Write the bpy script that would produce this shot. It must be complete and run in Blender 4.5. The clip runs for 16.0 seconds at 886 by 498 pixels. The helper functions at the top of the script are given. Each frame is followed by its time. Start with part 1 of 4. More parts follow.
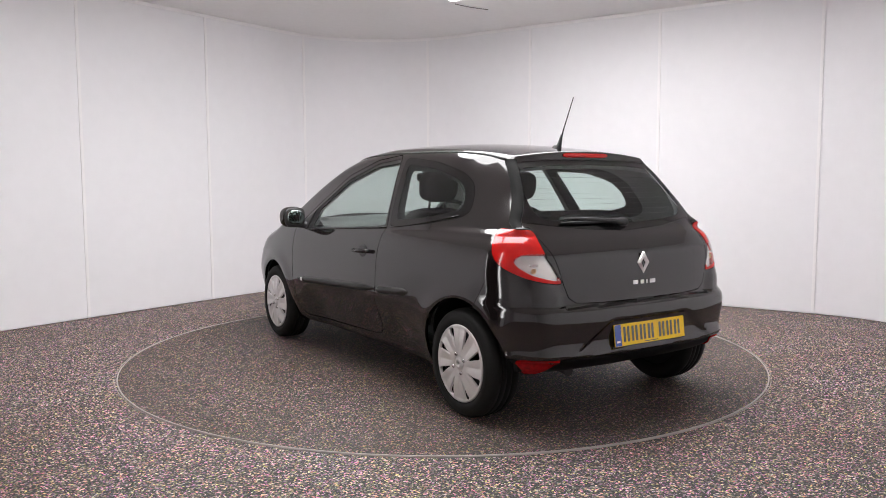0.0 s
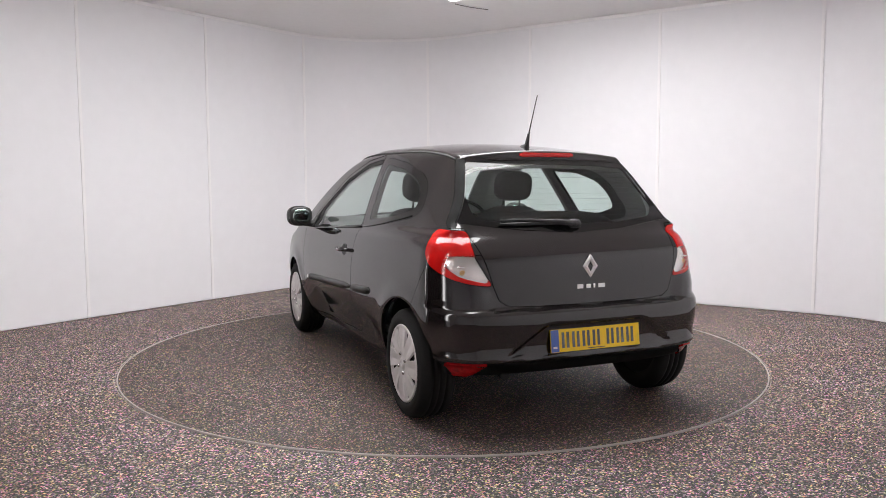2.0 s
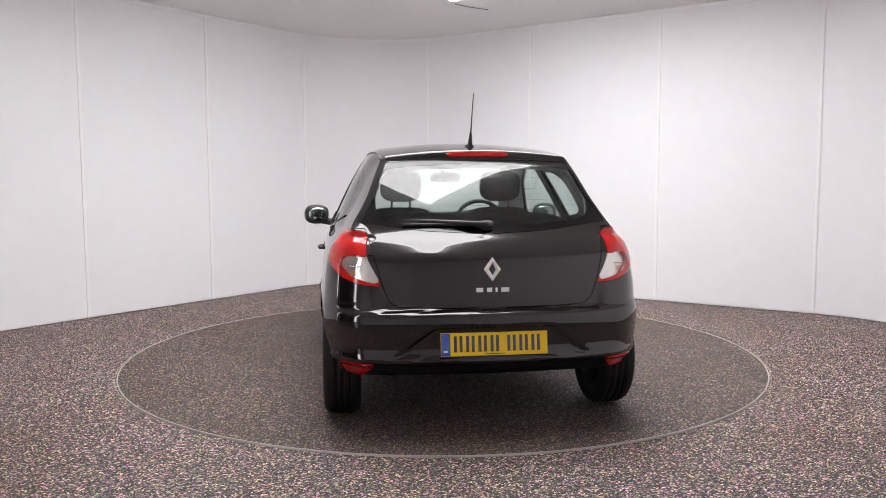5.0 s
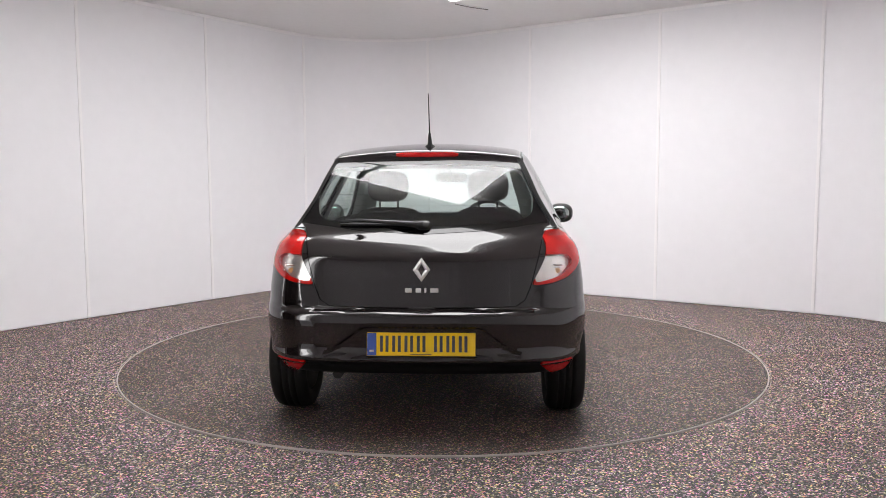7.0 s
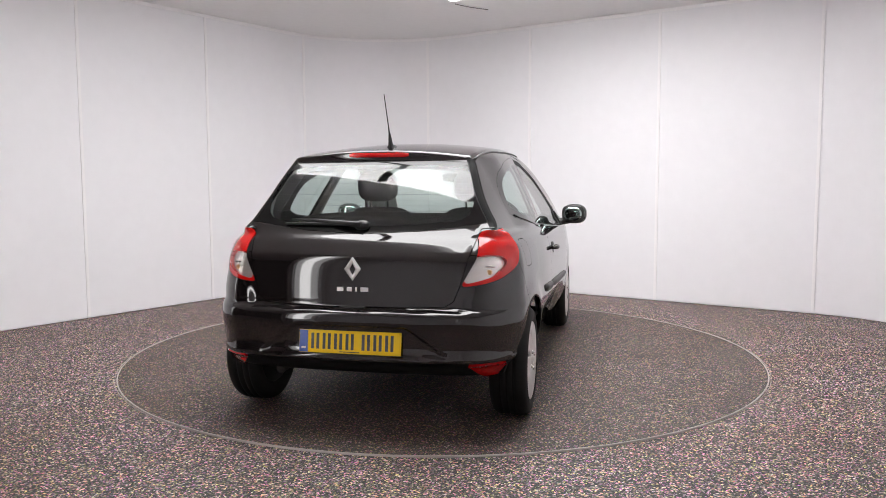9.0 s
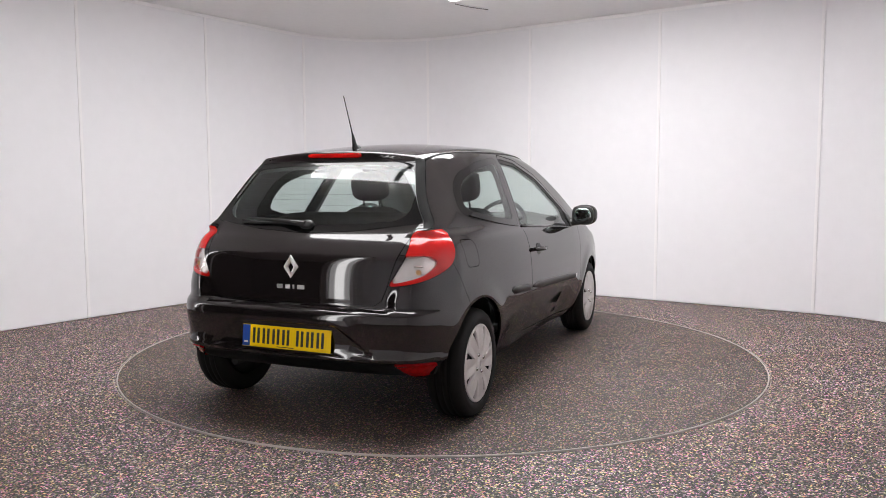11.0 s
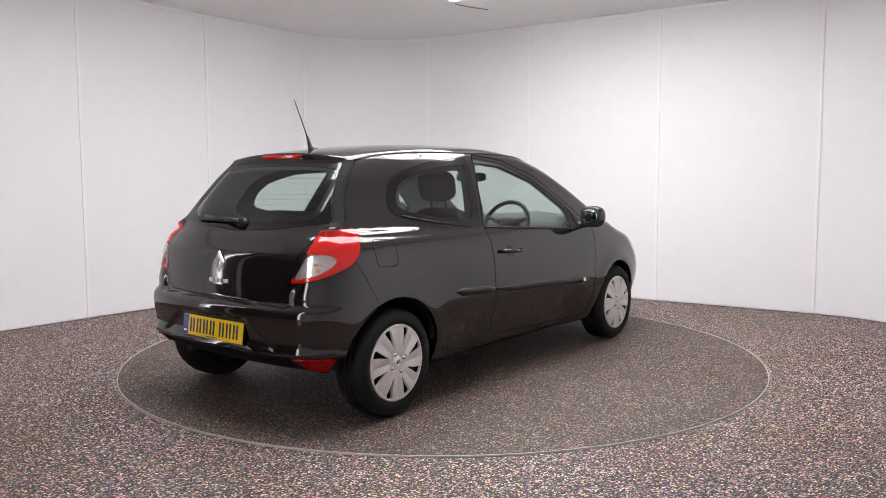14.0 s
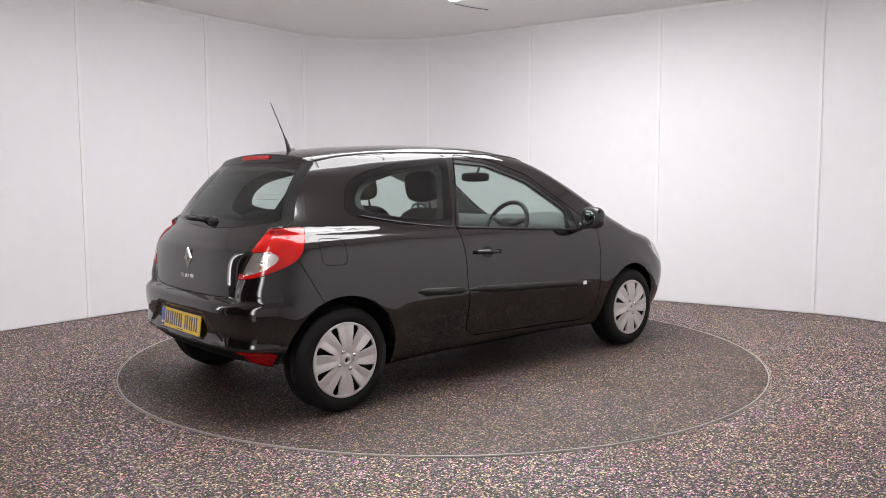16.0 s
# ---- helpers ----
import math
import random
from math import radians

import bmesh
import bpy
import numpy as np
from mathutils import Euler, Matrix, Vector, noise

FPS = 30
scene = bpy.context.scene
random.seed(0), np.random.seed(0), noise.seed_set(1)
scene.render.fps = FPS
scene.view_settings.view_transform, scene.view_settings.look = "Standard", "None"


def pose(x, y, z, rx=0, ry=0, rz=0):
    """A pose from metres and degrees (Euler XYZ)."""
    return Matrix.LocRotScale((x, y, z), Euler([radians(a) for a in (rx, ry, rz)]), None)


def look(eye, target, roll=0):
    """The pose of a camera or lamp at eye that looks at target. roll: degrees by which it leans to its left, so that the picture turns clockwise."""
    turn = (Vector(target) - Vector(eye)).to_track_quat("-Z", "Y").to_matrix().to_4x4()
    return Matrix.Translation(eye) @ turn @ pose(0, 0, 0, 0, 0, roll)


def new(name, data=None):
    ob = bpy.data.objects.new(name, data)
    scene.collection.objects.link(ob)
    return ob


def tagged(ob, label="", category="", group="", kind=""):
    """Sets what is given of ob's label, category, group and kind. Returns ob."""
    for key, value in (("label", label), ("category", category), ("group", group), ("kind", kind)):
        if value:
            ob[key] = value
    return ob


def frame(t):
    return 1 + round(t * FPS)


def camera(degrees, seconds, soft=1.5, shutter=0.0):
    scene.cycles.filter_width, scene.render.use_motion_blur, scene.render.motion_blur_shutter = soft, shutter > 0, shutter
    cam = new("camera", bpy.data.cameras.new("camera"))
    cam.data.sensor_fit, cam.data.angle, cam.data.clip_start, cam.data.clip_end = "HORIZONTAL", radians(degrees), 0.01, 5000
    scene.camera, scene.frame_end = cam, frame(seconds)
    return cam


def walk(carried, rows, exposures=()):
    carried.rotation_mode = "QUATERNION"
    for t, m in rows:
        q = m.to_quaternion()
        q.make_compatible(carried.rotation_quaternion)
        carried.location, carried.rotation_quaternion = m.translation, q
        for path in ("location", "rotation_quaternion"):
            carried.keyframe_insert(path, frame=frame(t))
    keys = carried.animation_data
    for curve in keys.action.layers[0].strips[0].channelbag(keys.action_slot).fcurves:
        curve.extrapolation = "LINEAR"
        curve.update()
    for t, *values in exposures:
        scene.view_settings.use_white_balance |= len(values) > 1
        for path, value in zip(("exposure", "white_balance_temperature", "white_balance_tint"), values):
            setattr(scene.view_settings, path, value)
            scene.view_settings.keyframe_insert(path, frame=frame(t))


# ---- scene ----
# ---- camera: it stands still on its tripod ----
cam = camera(59.306, 16.0, soft=0.9)
EYE = (0.0, -5.622, 1.237)
STAND = look(EYE, (EYE[0] + 0.00055, EYE[1] + 0.99616, EYE[2] - 0.08755), -0.204)
walk(cam, [(0.0, STAND), (16.0, STAND)])

# ---- light: a ceiling lightbox and two upright strips beside the entrance ----
world = bpy.data.worlds.new("world")
world.use_nodes = True
world.node_tree.nodes["Background"].inputs[0].default_value = (0.02, 0.02, 0.022, 1)
world.node_tree.nodes["Background"].inputs[1].default_value = 0.2
scene.world = world
BOX_GLOW, STRIP_GLOW = 10.5, 9.0
scene.view_settings.exposure = 0.0


# ---- materials ----
def material(name, base, rough=0.5, metal=0.0, coat=0.0, grain=0.0, scale=60.0, bump=0.0, vary=None, spec=0.5, stretch=None):
    """A surface with its colour varied at two scales, by stains and by grain, and a fine relief."""
    m = bpy.data.materials.new(name)
    m.use_nodes = True
    nt, b = m.node_tree, m.node_tree.nodes["Principled BSDF"]
    b.inputs["Roughness"].default_value, b.inputs["Metallic"].default_value = rough, metal
    b.inputs["Coat Weight"].default_value, b.inputs["Coat Roughness"].default_value = coat, 0.05
    b.inputs["Specular IOR Level"].default_value, b.inputs["Coat IOR"].default_value = spec, 1.66
    b.inputs["Base Color"].default_value = (*base, 1)
    if grain or vary or bump:
        at = nt.nodes.new("ShaderNodeTexCoord").outputs["Object"]
        if stretch:
            mapping = nt.nodes.new("ShaderNodeMapping")
            mapping.inputs["Scale"].default_value = stretch
            nt.links.new(at, mapping.inputs[0])
            at = mapping.outputs[0]
        fine, wide = nt.nodes.new("ShaderNodeTexNoise"), nt.nodes.new("ShaderNodeTexNoise")
        for n, s, d in ((fine, scale, 4), (wide, scale * 0.04, 3)):
            n.inputs["Scale"].default_value, n.inputs["Detail"].default_value = s, d
            nt.links.new(at, n.inputs["Vector"])
        add = nt.nodes.new("ShaderNodeMath")
        add.operation = "ADD"
        nt.links.new(fine.outputs["Fac"], add.inputs[0])
        nt.links.new(wide.outputs["Fac"], add.inputs[1])
        ramp = nt.nodes.new("ShaderNodeMapRange")
        ramp.inputs["From Min"].default_value, ramp.inputs["From Max"].default_value = 0.6, 1.4
        nt.links.new(add.outputs[0], ramp.inputs["Value"])
        mix = nt.nodes.new("ShaderNodeMix")
        mix.data_type = "RGBA"
        other = vary or tuple(c * (1 - grain) for c in base)
        mix.inputs["A"].default_value, mix.inputs["B"].default_value = (*base, 1), (*other, 1)
        nt.links.new(ramp.outputs[0], mix.inputs["Factor"])
        nt.links.new(mix.outputs["Result"], b.inputs["Base Color"])
        if bump:
            bp = nt.nodes.new("ShaderNodeBump")
            bp.inputs["Strength"].default_value, bp.inputs["Distance"].default_value = bump, 0.004
            nt.links.new(fine.outputs["Fac"], bp.inputs["Height"])
            nt.links.new(bp.outputs[0], b.inputs["Normal"])
    return m


def glowing(name, colour, strength):
    m = bpy.data.materials.new(name)
    m.use_nodes = True
    nt = m.node_tree
    nt.nodes.clear()
    e, out = nt.nodes.new("ShaderNodeEmission"), nt.nodes.new("ShaderNodeOutputMaterial")
    e.inputs[0].default_value, e.inputs[1].default_value = (*colour, 1), strength
    nt.links.new(e.outputs[0], out.inputs[0])
    return m


def glazing(name, tint, ior=1.5):
    """One pane: clear with a tint, glossy by Fresnel."""
    m = bpy.data.materials.new(name)
    m.use_nodes = True
    nt = m.node_tree
    nt.nodes.clear()
    clear, gloss = nt.nodes.new("ShaderNodeBsdfTransparent"), nt.nodes.new("ShaderNodeBsdfGlossy")
    clear.inputs[0].default_value = (*tint, 1)
    gloss.inputs["Roughness"].default_value = 0.01
    facing, mix, out = nt.nodes.new("ShaderNodeLayerWeight"), nt.nodes.new("ShaderNodeMixShader"), nt.nodes.new("ShaderNodeOutputMaterial")
    facing.inputs["Blend"].default_value = 0.5
    fifth, fr = nt.nodes.new("ShaderNodeMath"), nt.nodes.new("ShaderNodeMath")
    fifth.operation, fr.operation = "POWER", "MULTIPLY_ADD"
    fifth.inputs[1].default_value, fr.inputs[1].default_value, fr.inputs[2].default_value = 5.0, 0.9, 2.0 * ((ior - 1) / (ior + 1)) ** 2
    nt.links.new(facing.outputs["Facing"], fifth.inputs[0])
    nt.links.new(fifth.outputs[0], fr.inputs[0])
    for a, b in ((fr.outputs[0], mix.inputs[0]), (clear.outputs[0], mix.inputs[1]), (gloss.outputs[0], mix.inputs[2]), (mix.outputs[0], out.inputs[0])):
        nt.links.new(a, b)
    return m


def gravel(name, dark, pale, pebbles, stain):
    """Resin-bound gravel: pebbles of many greys, a few reddish or greenish, in dark binder."""
    m = bpy.data.materials.new(name)
    m.use_nodes = True
    nt, b = m.node_tree, m.node_tree.nodes["Principled BSDF"]
    at = nt.nodes.new("ShaderNodeTexCoord").outputs["Object"]
    cells = nt.nodes.new("ShaderNodeTexVoronoi")
    cells.inputs["Scale"].default_value = pebbles
    nt.links.new(at, cells.inputs["Vector"])
    split = nt.nodes.new("ShaderNodeSeparateColor")
    nt.links.new(cells.outputs["Color"], split.inputs[0])
    tone = nt.nodes.new("ShaderNodeValToRGB")
    tone.color_ramp.interpolation = "CONSTANT"
    stops = [(0.0, dark), (0.43, tuple(0.10 * p for p in pale)), (0.63, tuple(0.27 * p for p in pale)), (0.80, tuple(0.53 * p for p in pale)), (0.91, pale)]
    el = tone.color_ramp.elements
    el[0].position, el[0].color = stops[0][0], (*stops[0][1], 1)
    el[1].position, el[1].color = stops[1][0], (*stops[1][1], 1)
    for pos, c in stops[2:]:
        el.new(pos).color = (*c, 1)
    nt.links.new(split.outputs[0], tone.inputs[0])
    hue = nt.nodes.new("ShaderNodeHueSaturation")
    tint = nt.nodes.new("ShaderNodeMix")
    tint.data_type, tint.blend_type = "RGBA", "MULTIPLY"
    tint.inputs["Factor"].default_value = 0.6
    nt.links.new(tone.outputs[0], tint.inputs["A"])
    nt.links.new(cells.outputs["Color"], tint.inputs["B"])
    hue.inputs["Saturation"].default_value, hue.inputs["Value"].default_value = 1.3, 1.5
    nt.links.new(tint.outputs["Result"], hue.inputs["Color"])
    wide = nt.nodes.new("ShaderNodeTexNoise")
    wide.inputs["Scale"].default_value, wide.inputs["Detail"].default_value = 1.3, 5
    nt.links.new(at, wide.inputs["Vector"])
    soil = nt.nodes.new("ShaderNodeMix")
    soil.data_type, soil.blend_type = "RGBA", "MULTIPLY"
    soil.inputs["B"].default_value = (*stain, 1)
    rng = nt.nodes.new("ShaderNodeMapRange")
    rng.inputs["From Min"].default_value, rng.inputs["From Max"].default_value = 0.35, 0.7
    nt.links.new(wide.outputs["Fac"], rng.inputs["Value"])
    nt.links.new(rng.outputs[0], soil.inputs["Factor"])
    nt.links.new(hue.outputs[0], soil.inputs["A"])
    nt.links.new(soil.outputs["Result"], b.inputs["Base Color"])
    bp = nt.nodes.new("ShaderNodeBump")
    bp.inputs["Strength"].default_value, bp.inputs["Distance"].default_value = 0.6, 0.003
    bp.invert = True
    nt.links.new(cells.outputs["Distance"], bp.inputs["Height"])
    nt.links.new(bp.outputs[0], b.inputs["Normal"])
    b.inputs["Roughness"].default_value = 0.62
    return m


WALL = material("wall_board", (0.848, 0.836, 0.860), 0.5, grain=0.04, scale=9, bump=0.02)
TRIM = material("wall_trim", (0.89, 0.87, 0.88), 0.4, grain=0.03, scale=20)
CEILING = material("ceiling_paint", (0.89, 0.88, 0.875), 0.8, grain=0.05, scale=14)
FLOOR = gravel("floor_gravel", (0.008, 0.0082, 0.008), (0.60, 0.61, 0.595), 146, (0.86, 0.78, 0.67))
TABLE = gravel("turntable_gravel", (0.020, 0.0175, 0.016), (0.325, 0.316, 0.288), 150, (0.85, 0.79, 0.69))
STEEL = material("dull_steel", (0.44, 0.41, 0.38), 0.55, metal=0.2, grain=0.2, scale=80)
HALL = material("hall_block", (0.12, 0.10, 0.095), 0.8, grain=0.4, scale=8, bump=0.1)
# side glow added to lift the ceiling and upper walls
RAIL_LIT = glowing("lightbox_side", (1.0, 0.985, 0.99), 13.0)
LIT = glowing("lightbox_diffuser", (1.0, 0.985, 0.99), BOX_GLOW)
STRIP = glowing("strip_diffuser", (1.0, 0.98, 0.98), STRIP_GLOW * 1.1)
STRIP_EDGE = glowing("strip_diffuser_edge", (1.0, 0.97, 0.97), STRIP_GLOW * 0.30)
CABLE = material("grey_cable", (0.22, 0.21, 0.21), 0.6, grain=0.2, scale=60)
FRAME = material("lamp_frame", (0.035, 0.035, 0.037), 0.5, grain=0.2, scale=30)
PAINT = material("black_paint", (0.0120, 0.0092, 0.0095), 0.4, coat=1.0, grain=0.25, scale=500, spec=0.0)
GLASS = glazing("green_glass", (0.80, 0.89, 0.86))
FRIT = material("black_glass", (0.004, 0.004, 0.004), 0.06, grain=0.2, scale=200)
RUBBER = material("black_rubber", (0.012, 0.012, 0.012), 0.6, grain=0.3, scale=150, bump=0.05)
PLASTIC = material("black_plastic", (0.016, 0.0155, 0.0155), 0.42, grain=0.3, scale=300, bump=0.08)
TYRE = material("tyre_rubber", (0.011, 0.0105, 0.010), 0.7, grain=0.35, scale=60, bump=0.1, spec=0.25)
DULL_BLACK = material("dull_black", (0.008, 0.008, 0.008), 0.7, grain=0.3, scale=120, spec=0.15)
DASH = material("grey_dash_plastic", (0.07, 0.072, 0.072), 0.55, grain=0.3, scale=300, bump=0.1)
COVER = material("silver_plastic", (0.72, 0.69, 0.68), 0.36, metal=0.35, grain=0.1, scale=90)
SILVER = material("bright_silver", (0.86, 0.85, 0.84), 0.26, metal=0.45, grain=0.05, scale=90)
CHROME = material("chrome", (0.78, 0.77, 0.76), 0.12, metal=1.0, grain=0.05, scale=90)
RED = material("red_lens", (0.64, 0.012, 0.009), 0.08, coat=0.1, vary=(0.40, 0.004, 0.005), scale=14)
DEEP_RED = material("deep_red_lens", (0.55, 0.006, 0.008), 0.10, coat=0.2, vary=(0.16, 0.002, 0.003), scale=60, bump=0.05)
CLEAR = glazing("clear_lens", (0.95, 0.94, 0.93))
BOWL = material("lamp_bowl", (0.95, 0.93, 0.91), 0.16, metal=0.65, grain=0.1, scale=38, bump=0.6)
AMBER = material("amber_bulb", (0.62, 0.36, 0.14), 0.25, grain=0.2, scale=80)
YELLOW = material("yellow_plate", (0.94, 0.62, 0.004), 0.4, coat=0.55, grain=0.05, scale=120, spec=0.1)
BLUE = material("blue_band", (0.03, 0.09, 0.40), 0.24, coat=0.6, grain=0.1, scale=120)
INK = material("plate_ink", (0.018, 0.016, 0.014), 0.4, coat=1.0, grain=0.2, scale=120)
CLOTH = material("seat_cloth", (0.022, 0.021, 0.021), 0.9, grain=0.4, scale=220, bump=0.3)
LINING = material("grey_lining", (0.30, 0.30, 0.29), 0.85, grain=0.15, scale=160, bump=0.1)
MIRROR = material("mirror_glass", (0.50, 0.58, 0.57), 0.01, metal=1.0, grain=0.02, scale=40)


# ---- meshes ----
def part(name, bm, mat, parent=None, label=""):
    """Links a bmesh as one mesh object."""
    me = bpy.data.meshes.new(name)
    bm.normal_update()
    bm.to_mesh(me)
    bm.free()
    me.materials.append(mat)
    ob = new(name, me)
    ob.parent = parent
    if label:
        ob["label"] = label
    return ob


def mesh_part(name, verts, faces, mat, parent=None, label="", smooth=True, normals=None):
    me = bpy.data.meshes.new(name)
    me.from_pydata([tuple(map(float, v)) for v in verts], [], [tuple(map(int, f)) for f in faces])
    me.polygons.foreach_set("use_smooth", [smooth] * len(me.polygons))
    me.materials.append(mat)
    if normals is not None:
        me.normals_split_custom_set_from_vertices([tuple(map(float, n)) for n in normals])
    ob = new(name, me)
    ob.parent = parent
    if label:
        ob["label"] = label
    return ob


def thing(name, label, category, kind=""):
    return tagged(new(name), label, category, kind=kind)


def box_bm(size, at=(0, 0, 0), bevel=0.004, turn=None, segments=2):
    bm = bmesh.new()
    bmesh.ops.create_cube(bm, size=1.0)
    bmesh.ops.scale(bm, vec=size, verts=bm.verts)
    if bevel:
        bmesh.ops.bevel(bm, geom=bm.edges[:], offset=bevel, segments=segments, affect="EDGES", profile=0.5)
        for f in bm.faces:
            f.smooth = False
    bmesh.ops.transform(bm, matrix=Matrix.Translation(at) @ (turn or Matrix()), verts=bm.verts)
    return bm


def pad_bm(size, at=(0, 0, 0), power=0.4, turn=None, n=20):
    """A cushion-like rounded block."""
    bm = bmesh.new()
    bmesh.ops.create_uvsphere(bm, u_segments=2 * n, v_segments=n, radius=1.0)
    for v in bm.verts:
        a, b = math.atan2(v.co.y, v.co.x), math.asin(max(-1, min(1, v.co.z)))
        pw = lambda c: math.copysign(abs(c) ** power, c)
        v.co = (pw(math.cos(b)) * pw(math.cos(a)) * size[0] / 2, pw(math.cos(b)) * pw(math.sin(a)) * size[1] / 2, pw(math.sin(b)) * size[2] / 2)
    for f in bm.faces:
        f.smooth = True
    bmesh.ops.transform(bm, matrix=Matrix.Translation(at) @ (turn or Matrix()), verts=bm.verts)
    return bm


def rod_bm(points, radii, n=12, close=False):
    """A round rod through points, its radius changing along it."""
    bm = bmesh.new()
    rings = []
    m = len(points)
    for k, (p, r) in enumerate(zip(points, radii)):
        a, b = Vector(points[(k - 1) % m if close else max(k - 1, 0)]), Vector(points[(k + 1) % m if close else min(k + 1, m - 1)])
        q = (b - a).to_track_quat("Z", "Y").to_matrix()
        rings.append([bm.verts.new(Vector(p) + q @ Vector((r * math.cos(2 * math.pi * j / n), r * math.sin(2 * math.pi * j / n), 0))) for j in range(n)])
    for k in range(m if close else m - 1):
        one, two = rings[k], rings[(k + 1) % m]
        for j in range(n):
            bm.faces.new((one[j], one[(j + 1) % n], two[(j + 1) % n], two[j])).smooth = True
    if not close:
        bm.faces.new(rings[0][::-1])
        bm.faces.new(rings[-1])
    return bm


def lathe_bm(profile_rz, n=48, axis="Y", closed=False):
    """Turns (radius, along) points round an axis."""
    bm = bmesh.new()
    rings = []
    for r, s in profile_rz:
        ring = []
        for j in range(n):
            a = 2 * math.pi * j / n
            ring.append(bm.verts.new((r * math.cos(a), s, r * math.sin(a)) if axis == "Y" else (r * math.cos(a), r * math.sin(a), s)))
        rings.append(ring)
    pairs = list(zip(rings, rings[1:])) + ([(rings[-1], rings[0])] if closed else [])
    for one, two in pairs:
        for j in range(n):
            bm.faces.new((one[j], two[j], two[(j + 1) % n], one[(j + 1) % n])).smooth = True
    bmesh.ops.recalc_face_normals(bm, faces=bm.faces)
    return bm


def outline_bm(points, depth, bevel=0.0):
    """A flat plate with this outline in x and z, its depth along y."""
    bm = bmesh.new()
    face = bm.faces.new([bm.verts.new((x, 0, z)) for x, z in points])
    out = bmesh.ops.extrude_face_region(bm, geom=[face])
    bmesh.ops.translate(bm, vec=(0, depth, 0), verts=[v for v in out["geom"] if isinstance(v, bmesh.types.BMVert)])
    bmesh.ops.recalc_face_normals(bm, faces=bm.faces)
    if bevel:
        bmesh.ops.bevel(bm, geom=bm.edges[:], offset=bevel, segments=2, affect="EDGES", profile=0.5)
    return bm


# ---- the room: its own axes u, v lie turned by 34 degrees ----
TURN = radians(-34)
CEIL = 2.94


def room(u, v):
    return (u * math.cos(TURN) - v * math.sin(TURN), u * math.sin(TURN) + v * math.cos(TURN))


def rounded(points, radii, n=44):
    """An open line with its inner corners rounded by arcs."""
    out = [Vector(points[0])]
    for a, b, c, r in zip(points, points[1:], points[2:], radii):
        a, b, c = Vector(a), Vector(b), Vector(c)
        d1, d2 = (a - b).normalized(), (c - b).normalized()
        half = math.acos(max(-1, min(1, d1.dot(d2)))) / 2
        centre = b + (d1 + d2).normalized() * r / math.sin(half)
        s, e = b + d1 * r / math.tan(half) - centre, b + d2 * r / math.tan(half) - centre
        a0 = math.atan2(s.y, s.x)
        da = (math.atan2(e.y, e.x) - a0 + math.pi) % (2 * math.pi) - math.pi
        out += [centre + Vector((r * math.cos(a0 + da * k / n), r * math.sin(a0 + da * k / n))) for k in range(n + 1)]
    return out + [Vector(points[-1])]


class Line:
    """A line by its length."""

    def __init__(self, pts):
        self.p = [Vector(p) for p in pts]
        self.s = [0.0]
        for a, b in zip(self.p, self.p[1:]):
            self.s.append(self.s[-1] + (b - a).length)

    def at(self, s):
        s = max(0.0, min(s, self.s[-1]))
        for k in range(len(self.p) - 1):
            if s <= self.s[k + 1] + 1e-9:
                f = (s - self.s[k]) / max(self.s[k + 1] - self.s[k], 1e-9)
                d = (self.p[k + 1] - self.p[k]).normalized()
                return self.p[k].lerp(self.p[k + 1], f), Vector((d.y, -d.x))

    def near(self, x, y):
        return min((s * 0.01 for s in range(int(self.s[-1] * 100))), key=lambda s: (self.at(s)[0] - Vector((x, y))).length)

    def between(self, a, b):
        return [a] + [s for s in self.s if a + 0.02 < s < b - 0.02] + [b]


def sheet_bm(line, a, b, z0, z1, front, back):
    """A standing board along the line, from its face to its back."""
    bm = bmesh.new()
    rows = []
    for s in line.between(a, b):
        p, n = line.at(s)
        rows.append([bm.verts.new((*(p + n * off), z)) for off, z in ((front, z0), (front, z1), (back, z1), (back, z0))])
    for one, two in zip(rows, rows[1:]):
        for k in range(4):
            bm.faces.new((one[k], one[(k + 1) % 4], two[(k + 1) % 4], two[k]))
    bm.faces.new(rows[0][::-1])
    bm.faces.new(rows[-1])
    bmesh.ops.recalc_face_normals(bm, faces=bm.faces)
    bm.normal_update()
    for f in bm.faces:
        f.smooth = False
    return bm


# from the entrance, round the room, to the bay in which the camera stands
LEFT_DOOR, RIGHT_DOOR, FRONT_V = -2.10, 0.00, -3.40
ring = Line(rounded([room(LEFT_DOOR, FRONT_V), room(-3.56, FRONT_V), room(-3.33, 3.16), room(3.38, 3.16), room(3.38, -5.1), room(0.43, -5.1), room(0.43, FRONT_V), room(RIGHT_DOOR, FRONT_V)],
                    [0.6, 1.4, 1.4, 0.3, 0.3, 0.02]))
seams = [ring.near(x, y) for x, y in ((-3.26, 1.43), (-2.44, 2.52), (-1.5, 3.47), (-0.21, 3.77), (0.94, 3.09), (2.2, 2.36), (3.41, 1.49))]
seams = [s for s in (seams[0] - 1.36 * 3, seams[0] - 1.36 * 2, seams[0] - 1.36) if s > 0.2] + seams
while seams[-1] + 1.45 < ring.s[-1] - 0.5:
    seams.append(seams[-1] + 1.45)
wall = tagged(part("wall", sheet_bm(ring, 0, ring.s[-1], -0.02, CEIL + 0.05, -0.012, -0.09), WALL), "white panelled studio wall with rounded corners", "wall", kind="structure")
edges = [0.0] + seams + [ring.s[-1]]
for a, b in zip(edges, edges[1:]):
    part("panel", sheet_bm(ring, a + 0.004, b - 0.004, 0.004, CEIL - 0.006, 0.0, -0.0118), WALL, wall)
